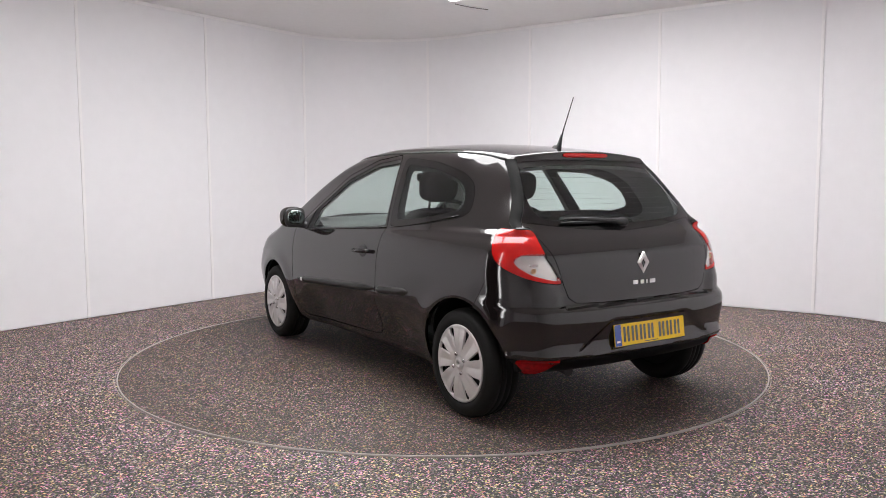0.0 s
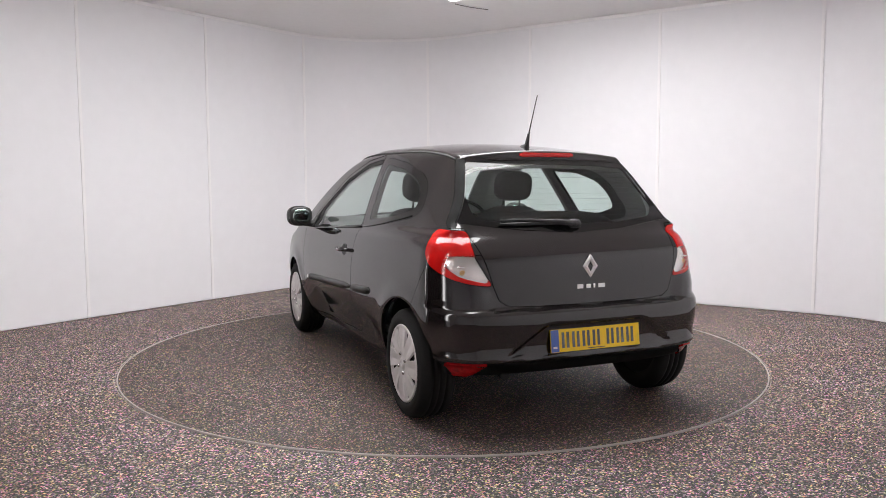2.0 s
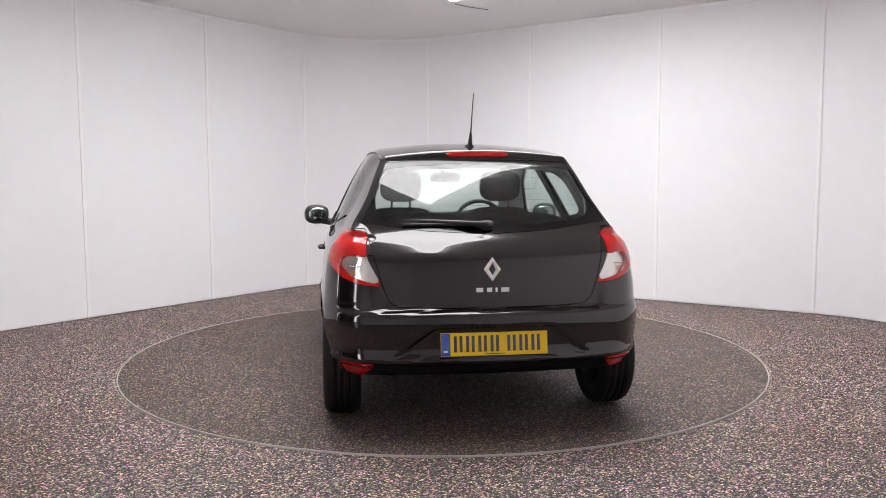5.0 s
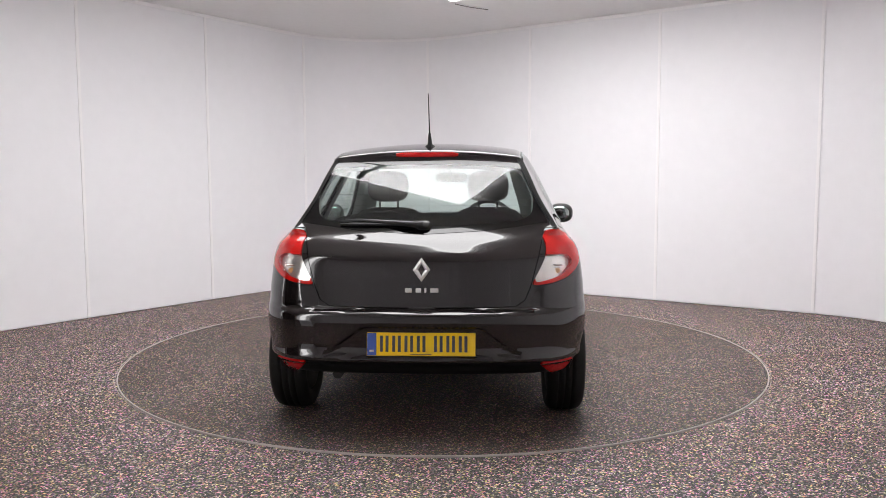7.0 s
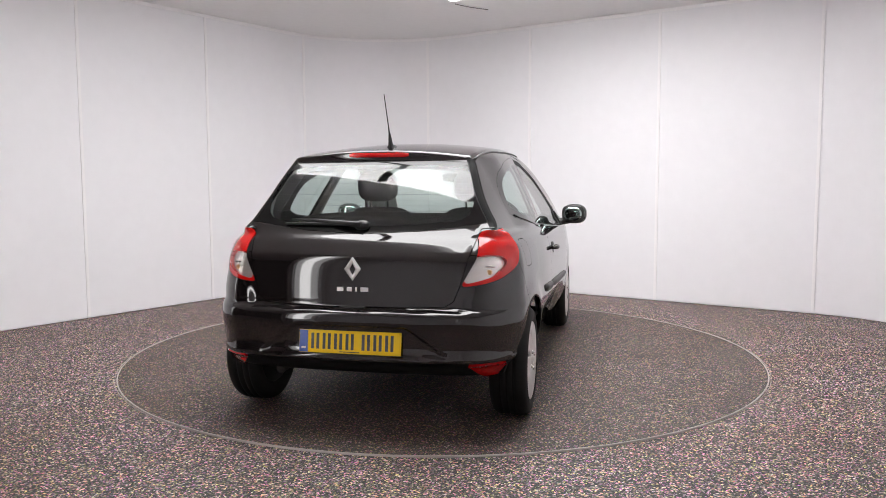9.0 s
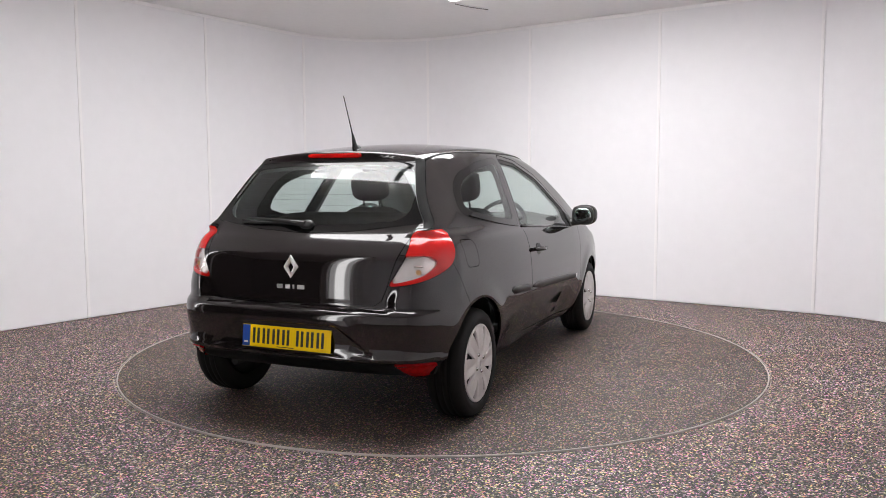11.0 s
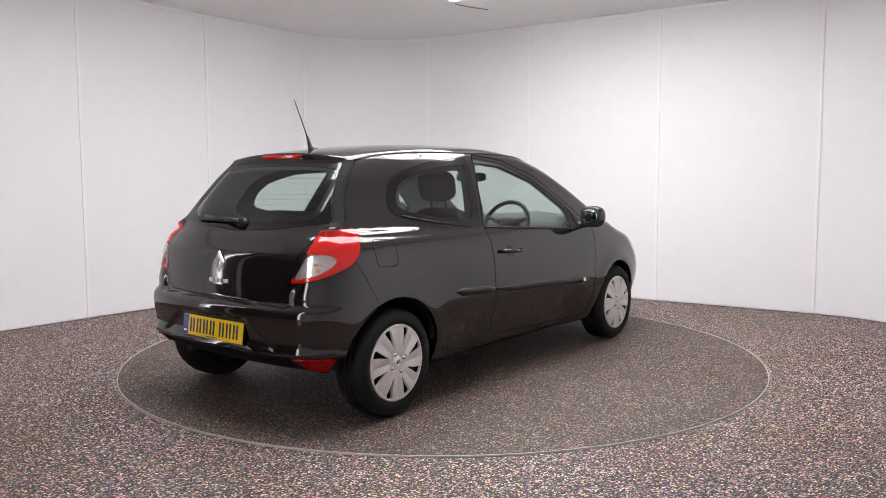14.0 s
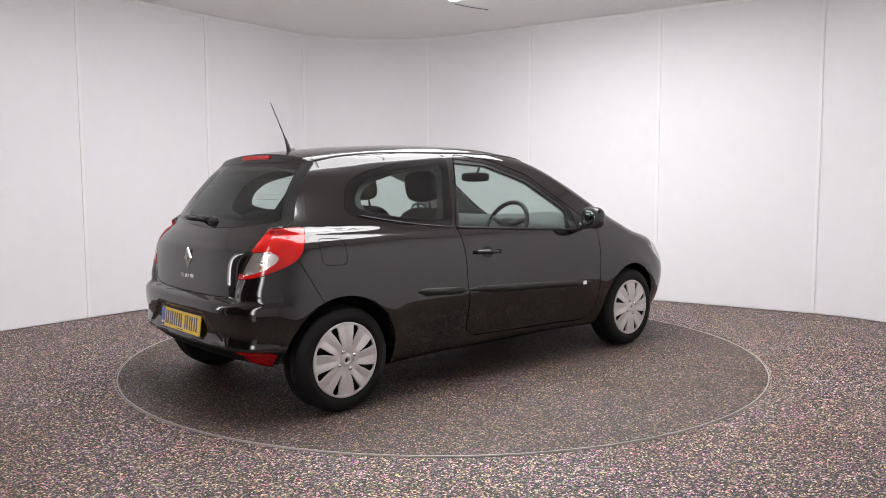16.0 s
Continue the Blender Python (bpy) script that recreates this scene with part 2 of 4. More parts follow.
for s in seams:
    part("cover_strip", sheet_bm(ring, s - 0.014, s + 0.014, 0.004, CEIL - 0.006, 0.009, 0.0004), TRIM, wall, "thin white joint strip")
cornice = tagged(part("trim", sheet_bm(ring, 0, ring.s[-1], CEIL - 0.035, CEIL - 0.002, 0.008, 0.0004), TRIM), "thin white trim under the ceiling", "trim", kind="structure")

# the dark hall beyond the entrance
hall = Line([room(RIGHT_DOOR, FRONT_V), room(RIGHT_DOOR + 0.2, FRONT_V - 0.1), room(RIGHT_DOOR + 0.2, -7.5), room(LEFT_DOOR - 1.2, -7.5), room(LEFT_DOOR - 1.2, FRONT_V - 0.1), room(LEFT_DOOR, FRONT_V)])
tagged(part("wall_hall", sheet_bm(hall, 0, hall.s[-1], -0.02, CEIL + 0.05, 0.0, -0.08), HALL), "dark wall of the hall beyond the entrance", "wall", kind="structure")


def slab(name, pts, z0, z1, mat, label, category):
    bm = bmesh.new()
    low = bm.faces.new([bm.verts.new((x, y, z0)) for x, y in pts])
    out = bmesh.ops.extrude_face_region(bm, geom=[low])
    bmesh.ops.translate(bm, vec=(0, 0, z1 - z0), verts=[v for v in out["geom"] if isinstance(v, bmesh.types.BMVert)])
    bmesh.ops.recalc_face_normals(bm, faces=bm.faces)
    return tagged(part(name, bm, mat), label, category, kind="structure")


square = [room(u, v) for u, v in ((-4.2, -8), (4.0, -8), (4.0, 4.0), (-4.2, 4.0))]
slab("floor", square, -0.16, -0.004, FLOOR, "dark speckled resin-bound gravel floor", "floor")
slab("ceiling", square, CEIL, CEIL + 0.12, CEILING, "off-white painted studio ceiling", "ceiling")

# the turntable, flush with the floor, and its steel rim
DISC = 2.218
bm = bmesh.new()
bmesh.ops.create_circle(bm, cap_ends=True, radius=DISC - 0.016, segments=160)
low = bmesh.ops.extrude_face_region(bm, geom=bm.faces[:])
bmesh.ops.translate(bm, vec=(0, 0, -0.0036), verts=[v for v in low["geom"] if isinstance(v, bmesh.types.BMVert)])
bmesh.ops.recalc_face_normals(bm, faces=bm.faces)
turntable = tagged(new("turntable"), "round car turntable surfaced with dark gravel, flush in the floor", "turntable")
part("deck", bm, TABLE, turntable)
part("rim", lathe_bm([(DISC - 0.0155, -0.0036), (DISC - 0.0155, 0.0004), (DISC - 0.0135, 0.0016), (DISC - 0.0090, 0.0016), (DISC - 0.007, -0.0002), (DISC - 0.007, -0.0036)], 200, "Z", True), STEEL, turntable, "thin steel rim")
tagged(part("floor_ring", lathe_bm([(DISC + 0.001, -0.0038), (DISC + 0.001, 0.0000), (DISC + 0.002, 0.0008), (DISC + 0.003, 0.0008), (DISC + 0.004, -0.0038)], 200, "Z", True), STEEL), "thin steel edge ring in the floor round the turntable", "trim", kind="structure")

# the ceiling lightbox: four by two lit panels in a dark frame
lightbox = thing("ceiling_lightbox", "large rectangular ceiling lightbox with lit white panels", "ceiling light")
U0, U1, V0, V1, ZB = -0.84, 1.35, -1.85, 1.42, CEIL - 0.075
turn_room = Matrix.Rotation(TURN, 4, "Z")
for su, sv, lu, lv in (((U0 + U1) / 2, V0, U1 - U0 + 0.02, 0.02), ((U0 + U1) / 2, V1, U1 - U0 + 0.02, 0.02), (U0, (V0 + V1) / 2, 0.02, V1 - V0 - 0.021), (U1, (V0 + V1) / 2, 0.02, V1 - V0 - 0.021)):
    part("side_rail", box_bm((lu, lv, 0.07), (*room(su, sv), CEIL - 0.037), 0.003, turn_room), RAIL_LIT, lightbox, "translucent side with added glow")
cols, rows_ = [U0 + 0.011, 0.22, U1 - 0.011], list(np.linspace(V0 + 0.011, V1 - 0.011, 5))
for a, b in zip(cols, cols[1:]):
    for c, d in zip(rows_, rows_[1:]):
        ga, gb = (0.0 if a == cols[0] else 0.018), (0.0 if b == cols[-1] else 0.018)
        gc, gd = (0.0 if c == rows_[0] else 0.007), (0.0 if d == rows_[-1] else 0.007)
        part("diffuser", box_bm((b - a - ga - gb, d - c - gc - gd, 0.008), (*room((a + ga + b - gb) / 2, (c + gc + d - gd) / 2), ZB + 0.008), 0.0, turn_room), LIT, lightbox, "lit white panel")
part("mullion", box_bm((0.075, V1 - V0 - 0.03, 0.02), (*room(0.20, (V0 + V1) / 2), ZB - 0.007), 0.003, turn_room), FRAME, lightbox, "dark mullion")
for v in rows_[1:-1]:
    for a, b in zip(cols, cols[1:]):
        part("mullion", box_bm((b - a - 0.06, 0.016, 0.012), (*room((a + b) / 2, v), ZB - 0.004), 0.002, turn_room), FRAME, lightbox, "thin dark mullion")
part("backing", box_bm((U1 - U0 - 0.022, V1 - V0 - 0.022, 0.01), (*room((U0 + U1) / 2, (V0 + V1) / 2), CEIL - 0.012), 0.0, turn_room), FRAME, lightbox, "dark backing seen in the joints")
cable = [(*(Vector((0.13, 2.06)).lerp(Vector((0.46, 2.31)), k / 6)), CEIL - 0.007 - 0.006 * math.sin(math.pi * k / 6)) for k in range(7)]
tagged(part("cable", rod_bm(cable, [0.004] * 7, 8), CABLE), "thin dark cable along the ceiling beside the lightbox", "cable")

# the upright light strips on both sides of the entrance
for u, wide in ((LEFT_DOOR - 0.37, 0.50), (RIGHT_DOOR + 0.25, 0.28)):
    strip = thing("strip_light", "tall upright white strip light beside the entrance", "strip light")
    for k, (du, w) in enumerate(((-wide / 2 - 0.01, 0.016), (wide / 2 + 0.01, 0.016))):
        part("side_rail", box_bm((w, 0.05, 1.96), (*room(u + du, FRONT_V + 0.027), 1.47), 0.003, turn_room), TRIM, strip, "white rail")
    for du, w, glow in ((-0.36, 0.26, STRIP_EDGE), (0.0, 0.44, STRIP), (0.36, 0.26, STRIP_EDGE)):
        part("diffuser", box_bm((w * wide, 0.02, 1.95), (*room(u + du * wide, FRONT_V + 0.02), 1.47), 0.0, turn_room), glow, strip, "lit white diffuser")
    strip["group"] = "entrance lights"


# ---- the car's outer form: x forwards, y to its left, z up, from the middle between the axles ----
AXLE = 1.2875


def profile(xs, ys, soft):
    """A smooth curve through the corners of a polyline."""
    step = 0.001
    lo, hi = xs[0] - 0.4, xs[-1] + 0.4
    n = int((hi - lo) / step)
    gx = lo + step * np.arange(n)
    first = (ys[1] - ys[0]) / (xs[1] - xs[0])
    last = (ys[-1] - ys[-2]) / (xs[-1] - xs[-2])
    px, py = np.array(xs, float), np.array(ys, float)
    h, d = np.diff(px), np.diff(py) / np.diff(px)
    m = np.zeros(len(px))
    m[0], m[-1] = d[0], d[-1]
    ok = d[:-1] * d[1:] > 0
    w1, w2 = 2 * h[1:] + h[:-1], h[1:] + 2 * h[:-1]
    m[1:-1][ok] = ((w1 + w2) / (w1 / np.where(d[:-1] == 0, 1, d[:-1]) + w2 / np.where(d[1:] == 0, 1, d[1:])))[ok]
    k = np.clip(np.searchsorted(px, gx) - 1, 0, len(px) - 2)
    t = np.clip((gx - px[k]) / h[k], 0, 1)
    gy = (1 + 2 * t) * (1 - t) ** 2 * py[k] + t * (1 - t) ** 2 * h[k] * m[k] + t * t * (3 - 2 * t) * py[k + 1] + t * t * (t - 1) * h[k] * m[k + 1]
    gy = np.where(gx < xs[0], ys[0] + first * (gx - xs[0]), gy)
    gy = np.where(gx > xs[-1], ys[-1] + last * (gx - xs[-1]), gy)
    k = np.arange(-int(4 * soft / step), int(4 * soft / step) + 1) * step
    w = np.exp(-0.5 * (k / soft) ** 2)
    pad = len(k) // 2
    ext = np.concatenate([gy[0] + first * step * np.arange(-pad, 0), gy, gy[-1] + last * step * np.arange(1, pad + 1)])
    gy = np.convolve(ext, w / w.sum(), "valid")
    return lambda v: np.interp(v, gx, gy)


ROOF_Z = profile([-1.5, -1.36, -1.1, -0.8, -0.45, -0.1, 0.2, 0.45, 0.7, 1.0, 1.25, 1.36, 1.65, 1.88, 2.02, 2.1],
                 [1.378, 1.395, 1.428, 1.455, 1.472, 1.475, 1.450, 1.394, 1.283, 1.124, 0.998, 0.953, 0.882, 0.775, 0.65, 0.48], 0.07)
REAR_Z, REAR_AT = ([0.18, 0.25, 0.32, 0.352, 0.366, 0.385, 0.405, 0.44, 0.50, 0.56, 0.59, 0.612, 0.622, 0.640, 0.75, 0.83, 0.872, 0.90, 0.945, 0.972, 1.0, 1.1, 1.2, 1.3, 1.342, 1.358, 1.40, 1.45],
                 [-1.60, -1.72, -1.79, -1.815, -1.850, -1.858, -1.850, -1.845, -1.852, -1.858, -1.854, -1.840, -1.796, -1.796, -1.791, -1.781, -1.767, -1.742, -1.698, -1.665, -1.638, -1.572, -1.494, -1.402, -1.356, -1.350, -1.345, -1.335])
REAR_LOW, REAR_HIGH = profile(REAR_Z, REAR_AT, 0.007), profile(REAR_Z, REAR_AT, 0.011)


def REAR_X(z):
    return np.where(z < 0.71, REAR_LOW(z), REAR_HIGH(z))


SIDE_Z, SIDE_AT = ([0.16, 0.22, 0.30, 0.42, 0.55, 0.68, 0.80, 0.88, 0.92, 0.957, 0.98, 1.05, 1.2, 1.32, 1.4, 1.5],
                 [0.725, 0.757, 0.790, 0.825, 0.843, 0.842, 0.832, 0.816, 0.802, 0.772, 0.764, 0.735, 0.663, 0.60, 0.55, 0.48])
SIDE_LOW, SIDE_HIGH = profile(SIDE_Z, SIDE_AT, 0.012), profile(SIDE_Z, SIDE_AT, 0.045)


def SIDE_Y(z):
    mix = step01(0.99, 1.10, z)
    return (1 - mix) * SIDE_LOW(z) + mix * SIDE_HIGH(z)


FRONT_X = profile([0.16, 0.3, 0.5, 0.62, 0.75, 0.85, 1.0], [2.02, 2.11, 2.135, 2.09, 1.97, 1.84, 1.60], 0.05)


def fillet(a, b, r):
    u, v = np.maximum(r + a, 0), np.maximum(r + b, 0)
    return np.minimum(-r, np.maximum(a, b)) + np.sqrt(u * u + v * v)


def step01(a, b, v):
    s = np.clip((v - a) / (b - a), 0, 1)
    return s * s * (3 - 2 * s)


def faces_of(p):
    """Signed distances to the car's side, tail, roof, front and floor faces."""
    x, y, z = p[..., 0], np.abs(p[..., 1]), p[..., 2]
    back, fore = np.maximum(-x - 0.5, 0), np.maximum(x - 0.7, 0)
    upper = step01(0.85, 1.2, z)
    taper = (0.034 + 0.054 * upper) * back ** 2 + (0.055 + 0.12 * upper) * fore ** 2
    side = SIDE_Y(z) - taper
    for wx in (-AXLE, AXLE):
        d = np.hypot(x - wx, z - 0.295)
        side = side + 0.010 * np.exp(-((d - 0.35) / 0.07) ** 2)
    # between the wheels the flank draws in below the moulding, then runs out to the sill
    side = side - 0.046 * step01(0.56, 0.34, z) * (1 - 0.2 * step01(0.285, 0.245, z)) * (1 - step01(0.52, 0.92, np.abs(x + 0.04)))
    # over the lamps and the fuel flap a shoulder steps in to the narrower glasshouse
    side = side - 0.024 * step01(0.962, 0.994, z) * step01(-0.85, -1.22, x)
    # the bumper's lip runs round to the wheel arch
    side = side + 0.007 * np.exp(-((z - 0.382) / 0.016) ** 2) * step01(-1.50, -1.62, x)
    f1 = (y - side) / np.sqrt(1 + 0.25 * step01(0.9, 1.05, z))
    tail = REAR_X(z) + 0.062 * y ** 2 + 0.235 * y ** 4
    # the hollow round the plate
    hollow = step01(0.375, 0.41, z) * (1 - step01(0.525, 0.555, z)) * (1 - step01(0.0, 0.05, y - 0.27 - 1.35 * (0.53 - z)))
    tail = tail + 0.016 * hollow
    # towards the corners the bumper runs up into the lamps
    tail = tail - 0.022 * step01(0.602, 0.63, z) * (1 - step01(0.66, 0.80, z)) * step01(0.0, 0.08, y - 0.512 - 0.30 * np.maximum(z - 0.665, 0))
    # the lamps stand more upright than the tailgate
    tail = tail - 0.042 * step01(0.57, 0.68, y) * step01(0.86, 0.965, z) * (1 - step01(0.985, 1.04, z))
    glass = step01(0.93, 1.0, z)
    f2 = (tail - x) / np.sqrt(1 + 0.7 * glass * (1 - step01(1.33, 1.36, z)))
    slope = (ROOF_Z(x + 0.01) - ROOF_Z(x - 0.01)) / 0.02
    f3 = (z - ROOF_Z(x) + (0.15 + 0.02 * step01(0.3, 1.5, x)) * y * y) / np.sqrt(1 + slope ** 2)
    f4 = x - FRONT_X(z) + 0.28 * y * y
    f5 = 0.19 + (0.095 + 0.07 * step01(0.73, 0.80, y)) * (1 - step01(-1.30, -1.12, x)) - z
    return f1, f2, f3, f4, f5


def form(p):
    """Below 0 inside the car, 0 on its skin."""
    x, z = p[..., 0], p[..., 2]
    f1, f2, f3, f4, f5 = faces_of(p)
    f = fillet(f1, f2, 0.17 - 0.150 * step01(0.955, 1.002, z))
    f = fillet(f, f4, 0.30)
    f = fillet(f, f3, 0.012 + 0.030 * step01(-1.25, -0.9, x))
    return fillet(f, f5, 0.03)


def slope_of(p):
    e, g = 0.0035, np.zeros_like(p)
    for k in range(3):
        d = np.zeros(3)
        d[k] = e
        g[..., k] = (form(p + d) - form(p - d)) / (2 * e)
    return g


def skin_grid():
    """Rays from a spine inside the car meet its skin: vertices and triangles, both halves."""
    east = []
    for a in np.concatenate([np.linspace(0, 30, 54)[:-1], np.linspace(30, 52, 58)[:-1], np.linspace(52, 90, 40)[:-1]]):
        east.append((-0.75, -math.cos(radians(a)), math.sin(radians(a))))
    for x in np.linspace(-0.75, 1.1, 110):
        east.append((x, 0.0, 1.0))
    for a in np.linspace(90, 180, 36)[1:]:
        east.append((1.1, -math.cos(radians(a)), math.sin(radians(a))))
    west = [(x, c, -s) for x, c, s in east[-2:0:-1]]
    ring = np.array(east + west)
    rise = np.radians(np.concatenate([np.linspace(-72, -46, 6)[:-1], np.linspace(-46, -30, 34)[:-1], np.linspace(-30, -17, 18)[:-1], np.linspace(-17, 10, 60)[:-1],
                                      np.linspace(10, 40, 42)[:-1], np.linspace(40, 64, 52)[:-1], np.linspace(64, 90, 20)]))
    nr, nl = len(rise), len(ring)
    o = np.zeros((nr, nl, 3))
    o[..., 0], o[..., 2] = ring[None, :, 0], 0.82 - 0.12 * step01(0.4, 1.1, ring[None, :, 0])
    d = np.stack([np.cos(rise)[:, None] * ring[None, :, 1], np.cos(rise)[:, None] * ring[None, :, 2], np.repeat(np.sin(rise)[:, None], nl, 1)], -1)
    lo, hi = np.full((nr, nl), 0.02), np.full((nr, nl), 2.2)
    for _ in range(34):
        mid = (lo + hi) / 2
        out = form(o + mid[..., None] * d) > 0
        lo, hi = np.where(out, lo, mid), np.where(out, mid, hi)
    v = (o + hi[..., None] * d).reshape(-1, 3)
    i, j = np.meshgrid(np.arange(nr - 1), np.arange(nl), indexing="ij")
    a, b = i * nl + j, i * nl + (j + 1) % nl
    c, e = a + nl, b + nl
    t = np.concatenate([np.stack([a, c, b], -1).reshape(-1, 3), np.stack([b, c, e], -1).reshape(-1, 3)])
    return v, t


# ---- cutting the skin into panels ----
def inside(a, b, pts):
    """Distance to a polygon's edge, below 0 inside."""
    pts = np.array(pts, float)
    d, odd = np.full(a.shape, 9.0), np.zeros(a.shape, bool)
    for (x0, z0), (x1, z1) in zip(pts, np.roll(pts, -1, 0)):
        ex, ez = x1 - x0, z1 - z0
        t = np.clip(((a - x0) * ex + (b - z0) * ez) / (ex * ex + ez * ez + 1e-12), 0, 1)
        d = np.minimum(d, np.hypot(a - x0 - t * ex, b - z0 - t * ez))
        cross = (z0 > b) != (z1 > b)
        odd ^= cross & (a < ex * (b - z0) / (ez if abs(ez) > 1e-9 else 1e-9) + x0)
    return np.where(odd, -d, d)


def soft_corners(pts, r, n=5):
    """The polygon with its corners rounded."""
    out, pts = [], [np.array(p, float) for p in pts]
    for a, b, c in zip(pts[-1:] + pts[:-1], pts, pts[1:] + pts[:1]):
        ra, rc = min(r, 0.45 * np.hypot(*(a - b))), min(r, 0.45 * np.hypot(*(c - b)))
        s, e = b + (a - b) / np.hypot(*(a - b)) * ra, b + (c - b) / np.hypot(*(c - b)) * rc
        for k in range(n + 1):
            t = k / n
            out.append((1 - t) ** 2 * s + 2 * t * (1 - t) * b + t * t * e)
    return out


def mirrored(pts):
    return list(pts) + [(-y, z) for y, z in pts[::-1]]


def keep(skin, val, snap=True):
    """The part of a skin where val is below 0, cut along val = 0."""
    v, t = skin
    s = val < 0
    n = s[t].sum(1)
    tris = [t[n == 3]]
    extra, made, more = [], {}, []
    count = len(v)

    def mid(a, b):
        key = (min(a, b), max(a, b))
        if key not in made:
            f = val[a] / (val[a] - val[b])
            made[key] = count + len(extra)
            extra.append(v[a] + f * (v[b] - v[a]))
        return made[key]

    for a, b, c in t[(n == 1) | (n == 2)]:
        k = int(s[a]) + int(s[b]) + int(s[c])
        while (s[a] if k == 2 else not s[a]):
            a, b, c = b, c, a
        if k == 1:
            more.append((a, mid(a, b), mid(a, c)))
        else:
            p, q = mid(a, b), mid(a, c)
            more.append((p, b, c))
            more.append((p, c, q))
    if more:
        tris.append(np.array(more))
    if extra:
        e = np.array(extra)
        if snap:
            g = slope_of(e)
            e = e - g * (form(e) / (g * g).sum(-1))[:, None]
        v = np.concatenate([v, e])
    return v, np.concatenate(tris)


def split(skin, fn, gap=0.0015):
    val = fn(skin[0])
    return keep(skin, val + gap), keep(skin, gap - val)


def compact(skin):
    v, t = skin
    used = np.unique(t)
    back = np.full(len(v), -1)
    back[used] = np.arange(len(used))
    return v[used], back[t]


def unit(n):
    return n / np.maximum(np.linalg.norm(n, axis=-1, keepdims=True), 1e-9)


def panel(name, skin, mat, parent, label="", depth=0.012, lift=0.0):
    """A piece of the skin with its edges turned inwards."""
    v, t = compact(skin)
    n = unit(slope_of(v))
    v = v + n * lift
    e = np.sort(np.concatenate([t[:, [0, 1]], t[:, [1, 2]], t[:, [2, 0]]]), 1)
    d = np.concatenate([t[:, [0, 1]], t[:, [1, 2]], t[:, [2, 0]]])
    _, idx, num = np.unique(e, axis=0, return_index=True, return_counts=True)
    rim = d[idx[num == 1]]
    rim = rim[np.linalg.norm(v[rim[:, 0]] - v[rim[:, 1]], axis=1) > 1e-6]
    a, b = rim[:, 0], rim[:, 1]
    along = v[b] - v[a]
    out = unit(np.cross(along, n[a]))
    if depth:
        ring_v = np.concatenate([v[a], v[b], v[b] - n[b] * depth, v[a] - n[a] * depth])
        ring_n = np.concatenate([out] * 4)
        m, k = len(a), np.arange(len(a))
        base = len(v)
        faces = [tuple(f) for f in t] + [(base + i + m, base + i, base + i + 3 * m, base + i + 2 * m) for i in k]
        v, n = np.concatenate([v, ring_v]), np.concatenate([n, ring_n])
    else:
        faces = [tuple(f) for f in t]
    return mesh_part(name, v, faces, mat, parent, label, True, n)


def inner(name, skin, mat, parent, label, deep):
    v, t = compact(skin)
    n = unit(slope_of(v))
    return mesh_part(name, v - n * deep, t, mat, parent, label, True, n)


# outlines: side ones in x and z, rear ones in y and z, the lamp's in (x + y) / sqrt 2 and z
DOOR = soft_corners([(-0.275, 1.402), (-0.45, 0.967), (-0.425, 0.80), (-0.415, 0.60), (-0.345, 0.31), (-0.29, 0.272), (0.20, 0.258), (0.79, 0.248), (0.86, 0.30), (0.885, 0.45),
                     (0.885, 0.75), (0.87, 0.90), (0.72, 1.01), (0.33, 1.272), (0.02, 1.372)], 0.03)
DOOR_GLASS = soft_corners([(-0.298, 1.352), (-0.02, 1.332), (0.30, 1.228), (0.595, 1.03), (0.60, 0.912), (0.0, 0.940), (-0.415, 0.968)], 0.02)
DOOR_FRAME = soft_corners([(-0.280, 1.376), (-0.02, 1.352), (0.31, 1.246), (0.66, 1.02), (0.66, 0.897), (0.0, 0.926), (-0.440, 0.956)], 0.02)
QUARTER = soft_corners([(-0.345, 1.378), (-0.43, 1.378), (-0.758, 1.342), (-1.017, 1.282), (-1.13, 1.215), (-1.185, 1.075), (-1.12, 1.035), (-0.85, 0.992), (-0.50, 0.966), (-0.475, 0.975)], 0.055)
QUARTER_GLASS = soft_corners([(-0.405, 1.335), (-0.45, 1.338), (-0.75, 1.305), (-0.985, 1.248), (-1.07, 1.19), (-1.11, 1.105), (-1.08, 1.075), (-0.85, 1.03), (-0.56, 1.005), (-0.53, 1.01)], 0.05)
QUARTER_INNER = soft_corners([(-0.43, 1.315), (-0.75, 1.295), (-0.97, 1.235), (-1.05, 1.165), (-1.05, 1.085), (-0.85, 1.045), (-0.56, 1.02)], 0.05)
LAMP = soft_corners([(-0.711, 0.993), (-0.768, 0.905), (-0.82, 0.82), (-0.872, 0.728), (-0.78, 0.742), (-0.694, 0.762), (-0.61, 0.795), (-0.548, 0.828), (-0.517, 0.88), (-0.518, 0.93), (-0.538, 0.998)], 0.03)
LENS = soft_corners([(-0.815, 0.878), (-0.67, 0.878), (-0.628, 0.852), (-0.645, 0.822), (-0.72, 0.779), (-0.858, 0.742)], 0.03)
GATE = mirrored([(0.0, 0.627), (0.30, 0.628), (0.455, 0.634), (0.498, 0.662), (0.525, 0.73), (0.60, 0.998), (0.648, 1.02), (0.605, 1.19), (0.535, 1.345), (0.505, 1.37), (0.30, 1.40), (0.0, 1.41)])
SCREEN = mirrored([(0.0, 0.972), (0.30, 0.988), (0.700, 1.036), (0.700, 1.18), (0.60, 1.322), (0.50, 1.332), (0.30, 1.343), (0.0, 1.346)])
